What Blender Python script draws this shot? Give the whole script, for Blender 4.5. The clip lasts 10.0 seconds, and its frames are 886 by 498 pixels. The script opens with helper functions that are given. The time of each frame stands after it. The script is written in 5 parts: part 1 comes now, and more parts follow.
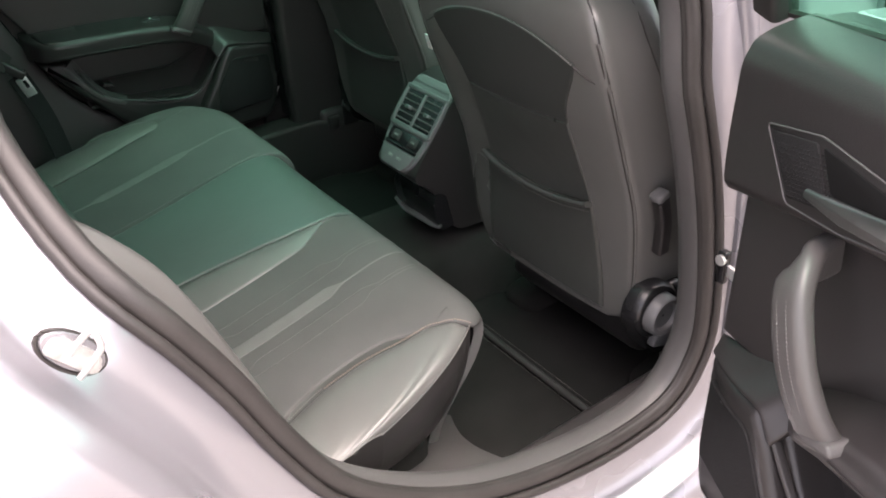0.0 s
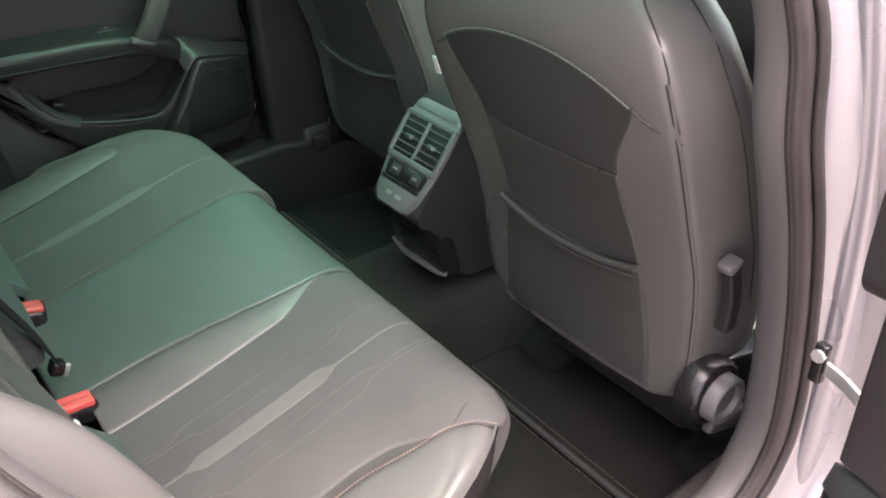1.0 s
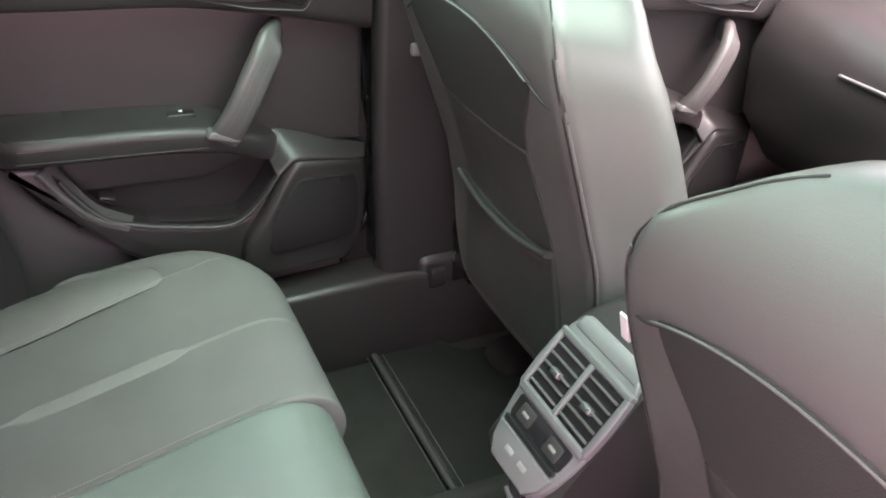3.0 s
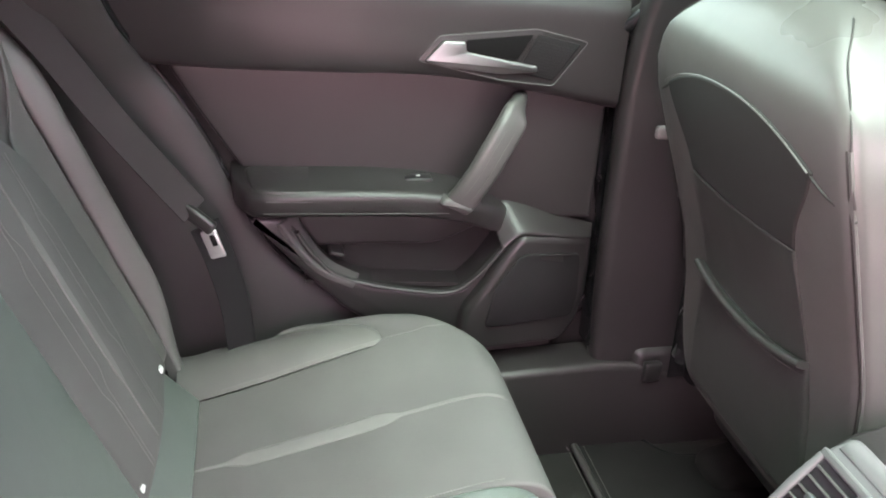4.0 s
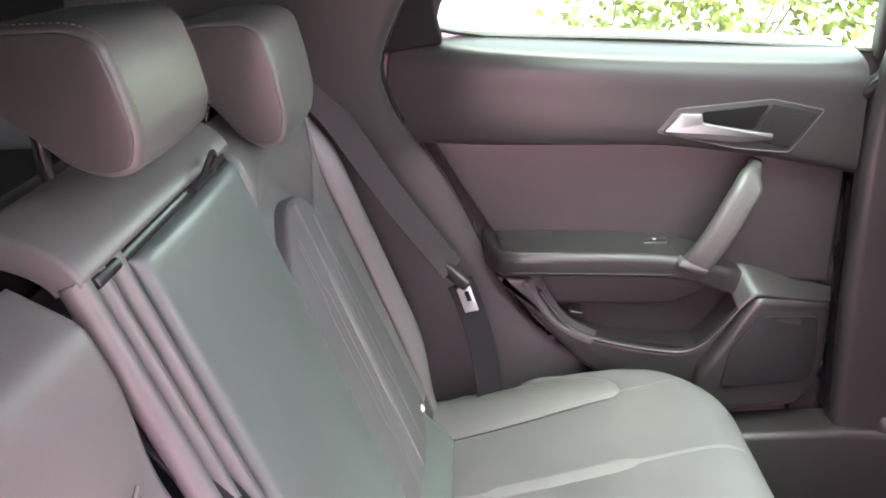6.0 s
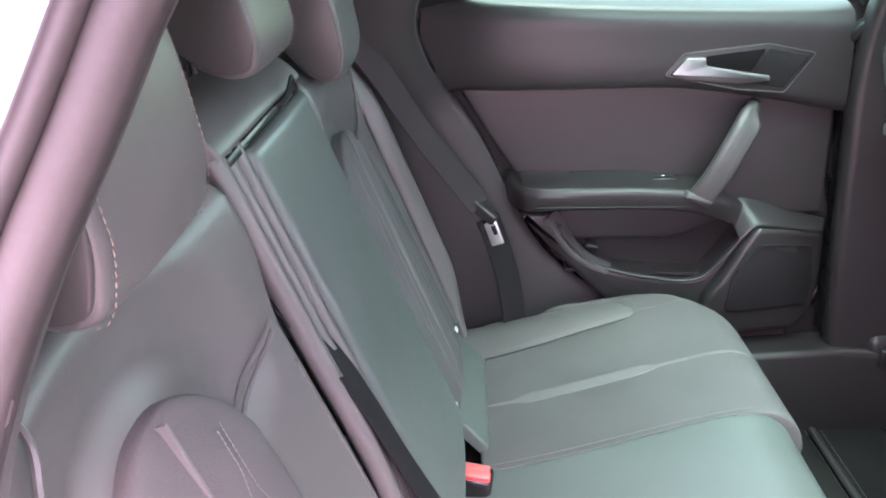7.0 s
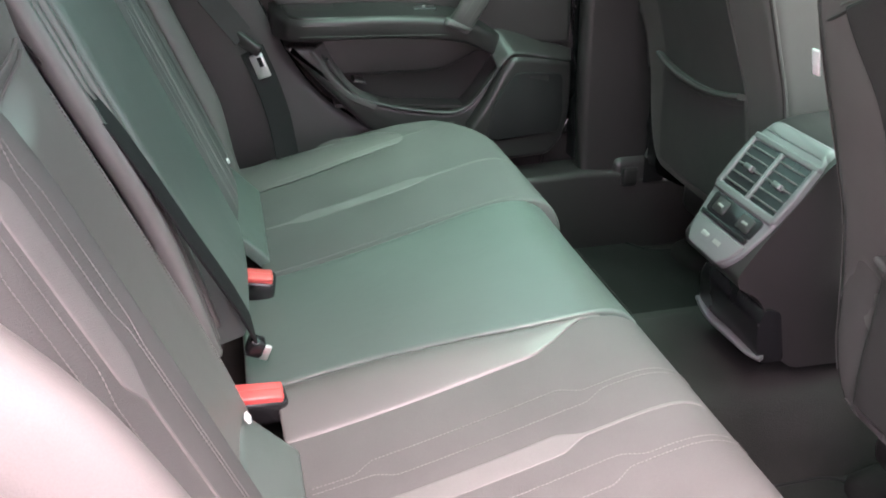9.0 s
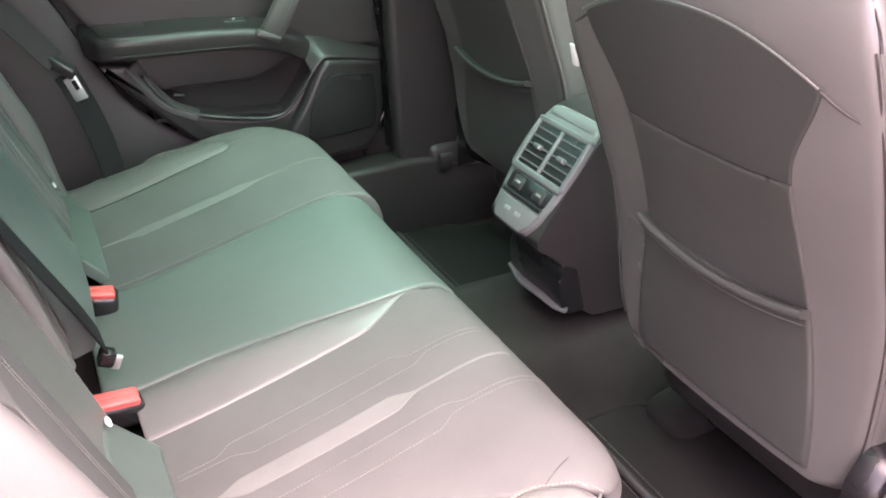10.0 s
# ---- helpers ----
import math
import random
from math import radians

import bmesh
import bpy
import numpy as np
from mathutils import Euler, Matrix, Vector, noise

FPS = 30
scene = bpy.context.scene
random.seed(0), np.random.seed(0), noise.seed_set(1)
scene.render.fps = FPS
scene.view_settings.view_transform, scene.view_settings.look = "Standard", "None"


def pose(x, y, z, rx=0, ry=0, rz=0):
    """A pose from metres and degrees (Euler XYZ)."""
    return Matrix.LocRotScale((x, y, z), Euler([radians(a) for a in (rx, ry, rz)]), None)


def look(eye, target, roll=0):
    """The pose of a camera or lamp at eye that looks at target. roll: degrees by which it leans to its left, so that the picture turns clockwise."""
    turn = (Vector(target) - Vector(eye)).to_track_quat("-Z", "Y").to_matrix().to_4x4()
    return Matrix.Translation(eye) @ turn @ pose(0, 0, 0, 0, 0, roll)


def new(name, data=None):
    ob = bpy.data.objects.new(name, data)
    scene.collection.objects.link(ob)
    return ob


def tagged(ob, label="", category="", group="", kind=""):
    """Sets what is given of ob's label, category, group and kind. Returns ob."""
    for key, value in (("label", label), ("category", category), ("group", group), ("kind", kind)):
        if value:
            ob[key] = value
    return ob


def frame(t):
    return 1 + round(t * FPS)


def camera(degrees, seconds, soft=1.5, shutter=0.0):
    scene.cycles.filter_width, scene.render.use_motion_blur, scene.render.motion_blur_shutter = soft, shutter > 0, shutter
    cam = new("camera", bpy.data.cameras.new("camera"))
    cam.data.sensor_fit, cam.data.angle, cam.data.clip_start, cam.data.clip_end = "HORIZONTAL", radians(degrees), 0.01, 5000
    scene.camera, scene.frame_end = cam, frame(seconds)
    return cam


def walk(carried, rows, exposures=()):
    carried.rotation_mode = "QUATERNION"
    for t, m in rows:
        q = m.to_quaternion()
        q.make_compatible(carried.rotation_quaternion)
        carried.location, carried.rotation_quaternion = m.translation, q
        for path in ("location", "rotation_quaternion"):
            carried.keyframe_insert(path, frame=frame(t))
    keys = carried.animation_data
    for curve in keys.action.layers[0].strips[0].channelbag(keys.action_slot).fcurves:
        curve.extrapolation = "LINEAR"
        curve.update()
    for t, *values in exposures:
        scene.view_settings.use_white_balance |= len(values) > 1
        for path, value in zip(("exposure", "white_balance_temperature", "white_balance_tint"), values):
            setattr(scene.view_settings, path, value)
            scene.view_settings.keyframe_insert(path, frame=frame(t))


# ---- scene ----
# A hatchback's rear cabin: x forward, y to the car's left, z up from the road.
cam = camera(54.8, 10.0, soft=1.9)
PATH = [
    (0, (-0.244, -1.38, 1.411), (0.739, 0.02, 0.376), -1.7),
    (0.5, (-0.181, -1.266, 1.394), (0.806, 0.109, 0.329), -1.6),
    (1, (-0.121, -1.124, 1.378), (0.893, 0.237, 0.321), -1.1),
    (1.5, (-0.075, -0.996, 1.361), (0.945, 0.363, 0.307), -0.2),
    (2, (0.009, -0.87, 1.34), (0.968, 0.532, 0.284), 0.4),
    (2.2, (0.05, -0.813, 1.337), (0.975, 0.613, 0.284), 0.7),
    (3.3, (0.218, -0.543, 1.377), (0.904, 1.045, 0.373), 4.5),
    (3.5, (0.193, -0.531, 1.35), (0.814, 1.122, 0.412), 4.1),
    (4, (0.138, -0.531, 1.341), (0.542, 1.211, 0.447), 3.7),
    (4.5, (0.126, -0.543, 1.34), (0.284, 1.249, 0.466), 1.6),
    (5, (0.112, -0.544, 1.367), (0.138, 1.283, 0.553), -0.9),
    (5.5, (0.115, -0.581, 1.376), (0.066, 1.273, 0.627), -1.7),
    (5.7, (0.1, -0.606, 1.37), (0.033, 1.255, 0.64), -1.6),
    (6.8, (0.036, -0.789, 1.337), (-0.062, 1.065, 0.593), -2.7),
    (7, (0.019, -0.82, 1.327), (-0.05, 1.032, 0.574), -2.8),
    (7.5, (-0.006, -0.864, 1.287), (-0.017, 0.975, 0.499), -2.5),
    (8, (0.004, -0.861, 1.229), (0.065, 0.953, 0.389), -1.5),
    (8.5, (0.007, -0.864, 1.191), (0.223, 0.908, 0.291), -0.3),
    (9, (0.005, -0.908, 1.169), (0.445, 0.815, 0.255), 0.4),
    (9.5, (-0.002, -0.964, 1.181), (0.651, 0.699, 0.282), -0.0),
    (10, (-0.007, -1.02, 1.224), (0.767, 0.569, 0.287), -0.7),
]
walk(cam, [(t, look(eye, target, roll)) for t, eye, target, roll in PATH],
     exposures=[(0.0, 2.45, 7050, 23), (1.4, 3.2, 7300, 35), (2.0, 3.4, 7450, 47), (3.4, 4.0, 7750, 71), (4.0, 4.22, 7800, 75), (4.5, 4.65, 7850, 78), (5.5, 4.65, 8000, 82), (7.0, 4.2, 7000, 69), (7.5, 3.78, 7050, 62), (8.0, 3.6, 7100, 56), (9.0, 3.7, 7200, 48), (10.0, 3.95, 7350, 47)])

# ---- light: bright hazy daylight, a soft high sun, through the door opening, the windows and an added, unseen glass roof ----
world = bpy.data.worlds.new("sky")
scene.world = world
world.use_nodes = True
wn = world.node_tree.nodes
sky = wn.new("ShaderNodeTexSky")
sky.sky_type, sky.sun_disc = "NISHITA", False
sky.sun_elevation, sky.sun_rotation = radians(75), radians(172)
sky.air_density, sky.dust_density, sky.ozone_density = 1.0, 3.0, 1.0
haze = wn.new("ShaderNodeHueSaturation")
haze.inputs["Saturation"].default_value = 0.35
world.node_tree.links.new(sky.outputs[0], haze.inputs["Color"])
world.node_tree.links.new(haze.outputs[0], wn["Background"].inputs[0])
wn["Background"].inputs[1].default_value = 0.145
sun = new("sun", bpy.data.lights.new("sun", "SUN"))
sun.data.energy, sun.data.angle, sun.data.color = 1.5, radians(70.0), (1.0, 0.93, 0.88)
sun.matrix_world = look((0, 0, 0), (-0.035, 0.25, -0.966))


# ---- materials ----
def material(name, color, rough=0.5, metal=0.0, grain=(400.0, 0.15), blotch=(6.0, 0.12), weave=0.0, coat=0.0, spec=0.5, tint=None, soft=0.0):
    """A surface with large uneven tone, fine relief and, if asked, a woven relief."""
    m = bpy.data.materials.new(name)
    m.use_nodes = True
    n, l = m.node_tree.nodes, m.node_tree.links
    b = n["Principled BSDF"]
    pos = n.new("ShaderNodeTexCoord")
    big = n.new("ShaderNodeTexNoise")
    big.inputs["Scale"].default_value, big.inputs["Detail"].default_value = blotch[0], 4
    fine = n.new("ShaderNodeTexNoise")
    fine.inputs["Scale"].default_value, fine.inputs["Detail"].default_value = grain[0], 3
    for t in (big, fine):
        l.new(pos.outputs["Object"], t.inputs["Vector"])
    add = n.new("ShaderNodeMath")
    add.operation = "MULTIPLY_ADD"
    l.new(fine.outputs["Fac"], add.inputs[0])
    add.inputs[1].default_value = 0.45
    l.new(big.outputs["Fac"], add.inputs[2])
    ramp = n.new("ShaderNodeMapRange")
    ramp.inputs["From Min"].default_value, ramp.inputs["From Max"].default_value = 0.35, 1.1
    l.new(add.outputs[0], ramp.inputs["Value"])
    mix = n.new("ShaderNodeMix")
    mix.data_type = "RGBA"
    lo, hi = 1 - blotch[1] * 1.5, 1 + blotch[1] * 1.5
    other = tint or color
    mix.inputs[6].default_value = (*[c * lo for c in color], 1)
    mix.inputs[7].default_value = (*[c * hi for c in other], 1)
    l.new(ramp.outputs[0], mix.inputs[0])
    l.new(mix.outputs[2], b.inputs["Base Color"])
    rr = n.new("ShaderNodeMapRange")
    rr.inputs["To Min"].default_value, rr.inputs["To Max"].default_value = max(rough - 0.08, 0.02), min(rough + 0.1, 1)
    l.new(big.outputs["Fac"], rr.inputs["Value"])
    l.new(rr.outputs[0], b.inputs["Roughness"])
    b.inputs["Metallic"].default_value = metal
    b.inputs["Coat Weight"].default_value = coat
    b.inputs["Specular IOR Level"].default_value = spec
    bump = n.new("ShaderNodeBump")
    bump.inputs["Strength"].default_value, bump.inputs["Distance"].default_value = grain[1], 0.0006
    height = fine.outputs["Fac"]
    if weave:
        wv = n.new("ShaderNodeTexVoronoi")
        wv.inputs["Scale"].default_value = weave
        l.new(pos.outputs["Object"], wv.inputs["Vector"])
        both = n.new("ShaderNodeMath")
        both.operation = "ADD"
        l.new(wv.outputs["Distance"], both.inputs[0])
        l.new(height, both.inputs[1])
        height = both.outputs[0]
    l.new(height, bump.inputs["Height"])
    if soft:
        folds = n.new("ShaderNodeTexNoise")
        folds.inputs["Scale"].default_value, folds.inputs["Detail"].default_value, folds.inputs["Distortion"].default_value = 9.3, 3, 0.3
        l.new(pos.outputs["Object"], folds.inputs["Vector"])
        wave = n.new("ShaderNodeBump")
        wave.inputs["Strength"].default_value, wave.inputs["Distance"].default_value = soft, 0.004
        l.new(folds.outputs["Fac"], wave.inputs["Height"])
        l.new(wave.outputs[0], bump.inputs["Normal"])
    l.new(bump.outputs[0], b.inputs["Normal"])
    return m


def pane_material(name, tint, gloss=0.06):
    m = bpy.data.materials.new(name)
    m.use_nodes = True
    n, l = m.node_tree.nodes, m.node_tree.links
    n.remove(n["Principled BSDF"])
    clear, shine, mix = n.new("ShaderNodeBsdfTransparent"), n.new("ShaderNodeBsdfGlossy"), n.new("ShaderNodeMixShader")
    clear.inputs[0].default_value = (*tint, 1)
    shine.inputs["Roughness"].default_value = 0.02
    mix.inputs[0].default_value = gloss
    l.new(clear.outputs[0], mix.inputs[1])
    l.new(shine.outputs[0], mix.inputs[2])
    l.new(mix.outputs[0], n["Material Output"].inputs["Surface"])
    return m


LEATHER = material("leatherette", (0.117, 0.115, 0.110), 0.32, grain=(900, 0.25), blotch=(5, 0.10), soft=0.35)
# darker than the seat shell: the back's shade is put into the colour
SHADEDPANEL = material("shaded_back_leatherette", (0.056, 0.058, 0.054), 0.30, grain=(900, 0.25), blotch=(5, 0.12), soft=0.35)
SHELLLEATHER = material("seat_shell_leatherette", (0.118, 0.116, 0.109), 0.29, grain=(900, 0.25), blotch=(3.7, 0.11), soft=0.35)
# the leatherette again, with green light from the glass put into its colour
LEATHER_GREENLIT = material("green_lit_leatherette", (0.088, 0.112, 0.103), 0.32, grain=(900, 0.25), blotch=(5, 0.10), soft=0.35)
FABRIC = material("woven_fabric", (0.098, 0.095, 0.093), 0.7, grain=(700, 0.5), blotch=(9, 0.12), weave=900, spec=0.3)
STRIPE = material("light_woven_stripe", (0.150, 0.145, 0.140), 0.75, grain=(700, 0.5), blotch=(12, 0.12), weave=900, spec=0.3)
THREAD = material("light_thread", (0.16, 0.154, 0.148), 0.7)
REDTHREAD = material("copper_thread", (0.25, 0.185, 0.155), 0.7)
GRILLE = material("perforated_speaker_mesh", (0.014, 0.0135, 0.014), 0.7, grain=(500, 0.6), weave=450, spec=0.25)
# darkened for the shade on the upper seat back
SHADEDCLOTH = material("shade_darkened_cloth", (0.038, 0.041, 0.038), 0.7, grain=(600, 0.5), weave=700, spec=0.3)
SOFT = material("soft_black_trim", (0.030, 0.0272, 0.0272), 0.36, grain=(600, 0.35), blotch=(4, 0.12), soft=0.12)
HANDLE = material("dark_handle_leatherette", (0.085, 0.081, 0.079), 0.34, grain=(900, 0.2), blotch=(8, 0.1))
# darkened copy of the leatherette: shade put into the colour
SHADEDSIDE = material("shaded_side_leatherette", (0.062, 0.060, 0.058), 0.34, grain=(900, 0.2), blotch=(8, 0.1))
# darker copy of the grey trim, toned for the far side's shade
SIDETRIM = material("grey_trim_toned_by_light", (0.046, 0.0435, 0.0435), 0.38, grain=(600, 0.3), blotch=(4, 0.12))
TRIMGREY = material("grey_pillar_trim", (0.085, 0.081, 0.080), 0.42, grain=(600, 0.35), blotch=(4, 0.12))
HARD = material("hard_grained_plastic", (0.026, 0.0238, 0.0238), 0.34, grain=(500, 0.35), blotch=(4, 0.14))
GREY = material("grey_plastic_trim", (0.19, 0.185, 0.18), 0.5, grain=(500, 0.25), blotch=(5, 0.10))
VENTGREY = material("satin_grey_vent_plastic", (0.115, 0.115, 0.117), 0.40, grain=(500, 0.15), blotch=(8, 0.08))
BLACK = material("gloss_black_plastic", (0.012, 0.012, 0.013), 0.25, grain=(300, 0.05))
RUBBER = material("rubber_seal", (0.032, 0.0285, 0.027), 0.5, grain=(300, 0.2), blotch=(20, 0.2))
SATIN = material("satin_chrome", (0.27, 0.27, 0.27), 0.45, metal=1.0, grain=(900, 0.05), blotch=(20, 0.06))
STEEL = material("zinc_steel", (0.70, 0.70, 0.69), 0.36, metal=0.75, grain=(300, 0.1), blotch=(30, 0.15))
PAINT = material("pearl_silver_paint", (0.285, 0.279, 0.30), 0.27, metal=0.45, grain=(1500, 0.04), blotch=(3, 0.06), coat=0.8, soft=0.22)
CARPET = material("needle_carpet", (0.020, 0.0196, 0.0186), 0.95, grain=(900, 1.0), blotch=(14, 0.25), weave=500, spec=0.2)
MATPILE = material("mat_pile", (0.0165, 0.0163, 0.0158), 0.95, grain=(1100, 1.0), blotch=(10, 0.22), weave=800, spec=0.2)
WEBBING = material("belt_webbing", (0.040, 0.035, 0.036), 0.7, grain=(900, 0.4), weave=1100, blotch=(15, 0.08), spec=0.2)
BLACKWEB = material("black_webbing", (0.010, 0.010, 0.0105), 0.7, grain=(900, 0.4), weave=1100, spec=0.2)
RED = material("red_button", (0.70, 0.095, 0.085), 0.32, grain=(300, 0.1))
WHITE = material("white_tag", (0.75, 0.75, 0.74), 0.6)
MATT = material("matt_black_recess_shade", (0.008, 0.008, 0.008), 0.85, grain=(400, 0.2), spec=0.15)
LINER = material("headliner_cloth", (0.016, 0.0155, 0.0155), 0.9, grain=(900, 0.5), spec=0.2)
PAVING = material("paving", (0.22, 0.20, 0.18), 0.9, grain=(180, 0.9), blotch=(2, 0.25))
LEAF = material("hedge_leaf", (0.035, 0.065, 0.012), 0.5, grain=(60, 0.2), blotch=(3.0, 0.5), tint=(0.13, 0.155, 0.03))
TWIG = material("twig_bark", (0.10, 0.07, 0.045), 0.9)
GLASS = pane_material("green_tinted_glass", (0.58, 0.92, 0.79))
ROOFGLASS = pane_material("dark_green_roof_glass", (0.15, 0.385, 0.30))
SCREENGLASS = pane_material("green_windscreen_glass", (0.74, 1.0, 0.90))
REARGLASS = pane_material("dark_green_rear_glass", (0.22, 0.40, 0.33))


# ---- building helpers ----
def thing(name, at, label, category, group="", kind=""):
    e = new(name)
    e.location = at
    e.empty_display_size = 0.05
    e["origin"] = at
    return tagged(e, label, category, group, kind)


def part(name, geo, mat, parent=None, label="", smooth=True):
    """Link a bmesh, or verts and faces, as one mesh under a thing or part; coordinates are the world's."""
    if not isinstance(geo, bmesh.types.BMesh):
        bm = bmesh.new()
        vs = [bm.verts.new(v) for v in geo[0]]
        for f in geo[1]:
            try:
                bm.faces.new([vs[i] for i in f])
            except ValueError:
                pass
    else:
        bm = geo
    bmesh.ops.recalc_face_normals(bm, faces=bm.faces)
    me = bpy.data.meshes.new(name)
    bm.to_mesh(me)
    bm.free()
    if smooth:
        me.polygons.foreach_set("use_smooth", [True] * len(me.polygons))
        me.set_sharp_from_angle(angle=radians(50))
    me.materials.append(mat)
    ob = new(name, me)
    if parent:
        ob.parent = parent
        if parent.type == "EMPTY":
            ob.matrix_parent_inverse = Matrix.Translation(-Vector(parent["origin"]))
    if label:
        ob["label"] = label
    return ob


def spline(pts, step=0.01, closed=False):
    """A smooth line through points, evenly divided."""
    p = [Vector(q) for q in pts]
    n = len(p)
    out = []
    for i in range(n if closed else n - 1):
        g = (lambda k: p[k % n]) if closed else (lambda k: p[min(max(k, 0), n - 1)])
        a, b, c, d = g(i - 1), g(i), g(i + 1), g(i + 2)
        m = max(2, int((c - b).length / step))
        for k in range(m):
            t = k / m
            out.append(0.5 * (2 * b + (c - a) * t + (2 * a - 5 * b + 4 * c - d) * t * t + (3 * b - a - 3 * c + d) * t ** 3))
    if not closed:
        out.append(p[-1].copy())
    return out


def ease(x, xs, ys):
    """A smooth value between given ones."""
    i = int(np.clip(np.searchsorted(xs, x) - 1, 0, len(xs) - 2))
    t = min(max((x - xs[i]) / (xs[i + 1] - xs[i]), 0), 1)
    d = [(ys[min(j + 1, len(xs) - 1)] - ys[max(j - 1, 0)]) / (xs[min(j + 1, len(xs) - 1)] - xs[max(j - 1, 0)]) for j in (i, i + 1)]
    h = xs[i + 1] - xs[i]
    return ((2 * t**3 - 3 * t**2 + 1) * ys[i] + (t**3 - 2 * t**2 + t) * h * d[0] + (-2 * t**3 + 3 * t**2) * ys[i + 1] + (t**3 - t**2) * h * d[1])


def step01(x, a, b):
    t = min(max((x - a) / (b - a), 0), 1)
    return t * t * (3 - 2 * t)


def sweep(pts, profile, up=(0, 0, 1), closed=False, scale=None):
    """A closed profile (side, up) carried along a line; up is a vector or one for each point."""
    n, m = len(pts), len(profile)
    vs, fs = [], []
    for i, p in enumerate(pts):
        a, b = (pts[i - 1], pts[(i + 1) % n]) if closed else (pts[max(i - 1, 0)], pts[min(i + 1, n - 1)])
        t = (b - a).normalized()
        u = Vector(up[i]) if isinstance(up[0], (tuple, Vector, list)) else Vector(up)
        s = t.cross(u).normalized()
        w = s.cross(t).normalized()
        k = scale[i] if scale else 1.0
        vs += [p + s * (q[0] * k) + w * (q[1] * k) for q in profile]
    for i in range(n if closed else n - 1):
        for j in range(m):
            a, b = i * m, ((i + 1) % n) * m
            fs.append([a + j, a + (j + 1) % m, b + (j + 1) % m, b + j])
    if not closed:
        fs += [list(range(m))[::-1], [(n - 1) * m + j for j in range(m)]]
    return vs, fs


def ring(r, n=8, ry=None):
    return [(r * math.cos(2 * math.pi * k / n), (ry or r) * math.sin(2 * math.pi * k / n)) for k in range(n)]


def tube(pts, r, n=8, closed=False, scale=None):
    t = (pts[-1] - pts[0])
    up = (0.31, 0.17, 0.93) if abs(t.normalized().z if t.length else 0) < 0.8 else (0.94, 0.3, 0.1)
    return sweep(pts, ring(r, n), up, closed, scale)


def flat(w, h, r=0.002):
    """A rounded bar's profile."""
    a, b = w / 2, h / 2
    r = min(r, a * 0.95, b * 0.95)
    out = []
    for cx, cy, q in ((a - r, b - r, 0), (-a + r, b - r, 1), (-a + r, -b + r, 2), (a - r, -b + r, 3)):
        for k in range(4):
            ang = math.pi / 2 * (q + k / 3)
            out.append((cx + r * math.cos(ang), cy + r * math.sin(ang)))
    return out


def rbox(c, size, bevel=0.004, rot=None, seg=2):
    bm = bmesh.new()
    bmesh.ops.create_cube(bm, size=1)
    bmesh.ops.scale(bm, vec=size, verts=bm.verts)
    b = min(bevel, min(size) * 0.45)
    bmesh.ops.bevel(bm, geom=bm.edges, offset=b, segments=seg, profile=0.5, affect="EDGES")
    if rot:
        bmesh.ops.rotate(bm, cent=(0, 0, 0), matrix=Euler([radians(a) for a in rot]).to_matrix(), verts=bm.verts)
    bmesh.ops.translate(bm, vec=c, verts=bm.verts)
    return bm


def prism(poly, place, c0, c1, bevel=0.003, seg=2):
    """An outline (a, b), thickened from c0 to c1, laid into the world by place(a, b, c)."""
    bm = bmesh.new()
    lo = [bm.verts.new((a, b, c0)) for a, b in poly]
    hi = [bm.verts.new((a, b, c1)) for a, b in poly]
    n = len(poly)
    bm.faces.new(lo[::-1])
    top = bm.faces.new(hi)
    for i in range(n):
        bm.faces.new([lo[i], lo[(i + 1) % n], hi[(i + 1) % n], hi[i]])
    bmesh.ops.recalc_face_normals(bm, faces=bm.faces)
    if bevel:
        bmesh.ops.bevel(bm, geom=list(top.edges), offset=bevel, segments=seg, profile=0.5, affect="EDGES")
    for v in bm.verts:
        v.co = Vector(place(*v.co))
    return bm


def rounded(poly, r=0.01, n=4):
    """An outline with its corners rounded."""
    out, k = [], len(poly)
    for i in range(k):
        a, b, c = (Vector(poly[j % k]).to_2d() for j in (i - 1, i, i + 1))
        q = min(r, (a - b).length * 0.45, (c - b).length * 0.45)
        s, e = b + (a - b).normalized() * q, b + (c - b).normalized() * q
        for j in range(n + 1):
            t = j / n
            p = s * (1 - t) ** 2 + b * 2 * t * (1 - t) + e * t * t
            out.append((p.x, p.y))
    return out


def steps(width, n, r):
    """Divisions of 0..1, close together within r of both ends."""
    e = [k * r / width for k in (0, 0.12, 0.35, 0.65, 1.0)]
    if e[-1] > 0.3:
        e = [k * 0.3 / e[-1] for k in e]
    mid = list(np.linspace(e[-1], 1 - e[-1], n + 2))[1:-1]
    return e + mid + [1 - k for k in e[::-1]]


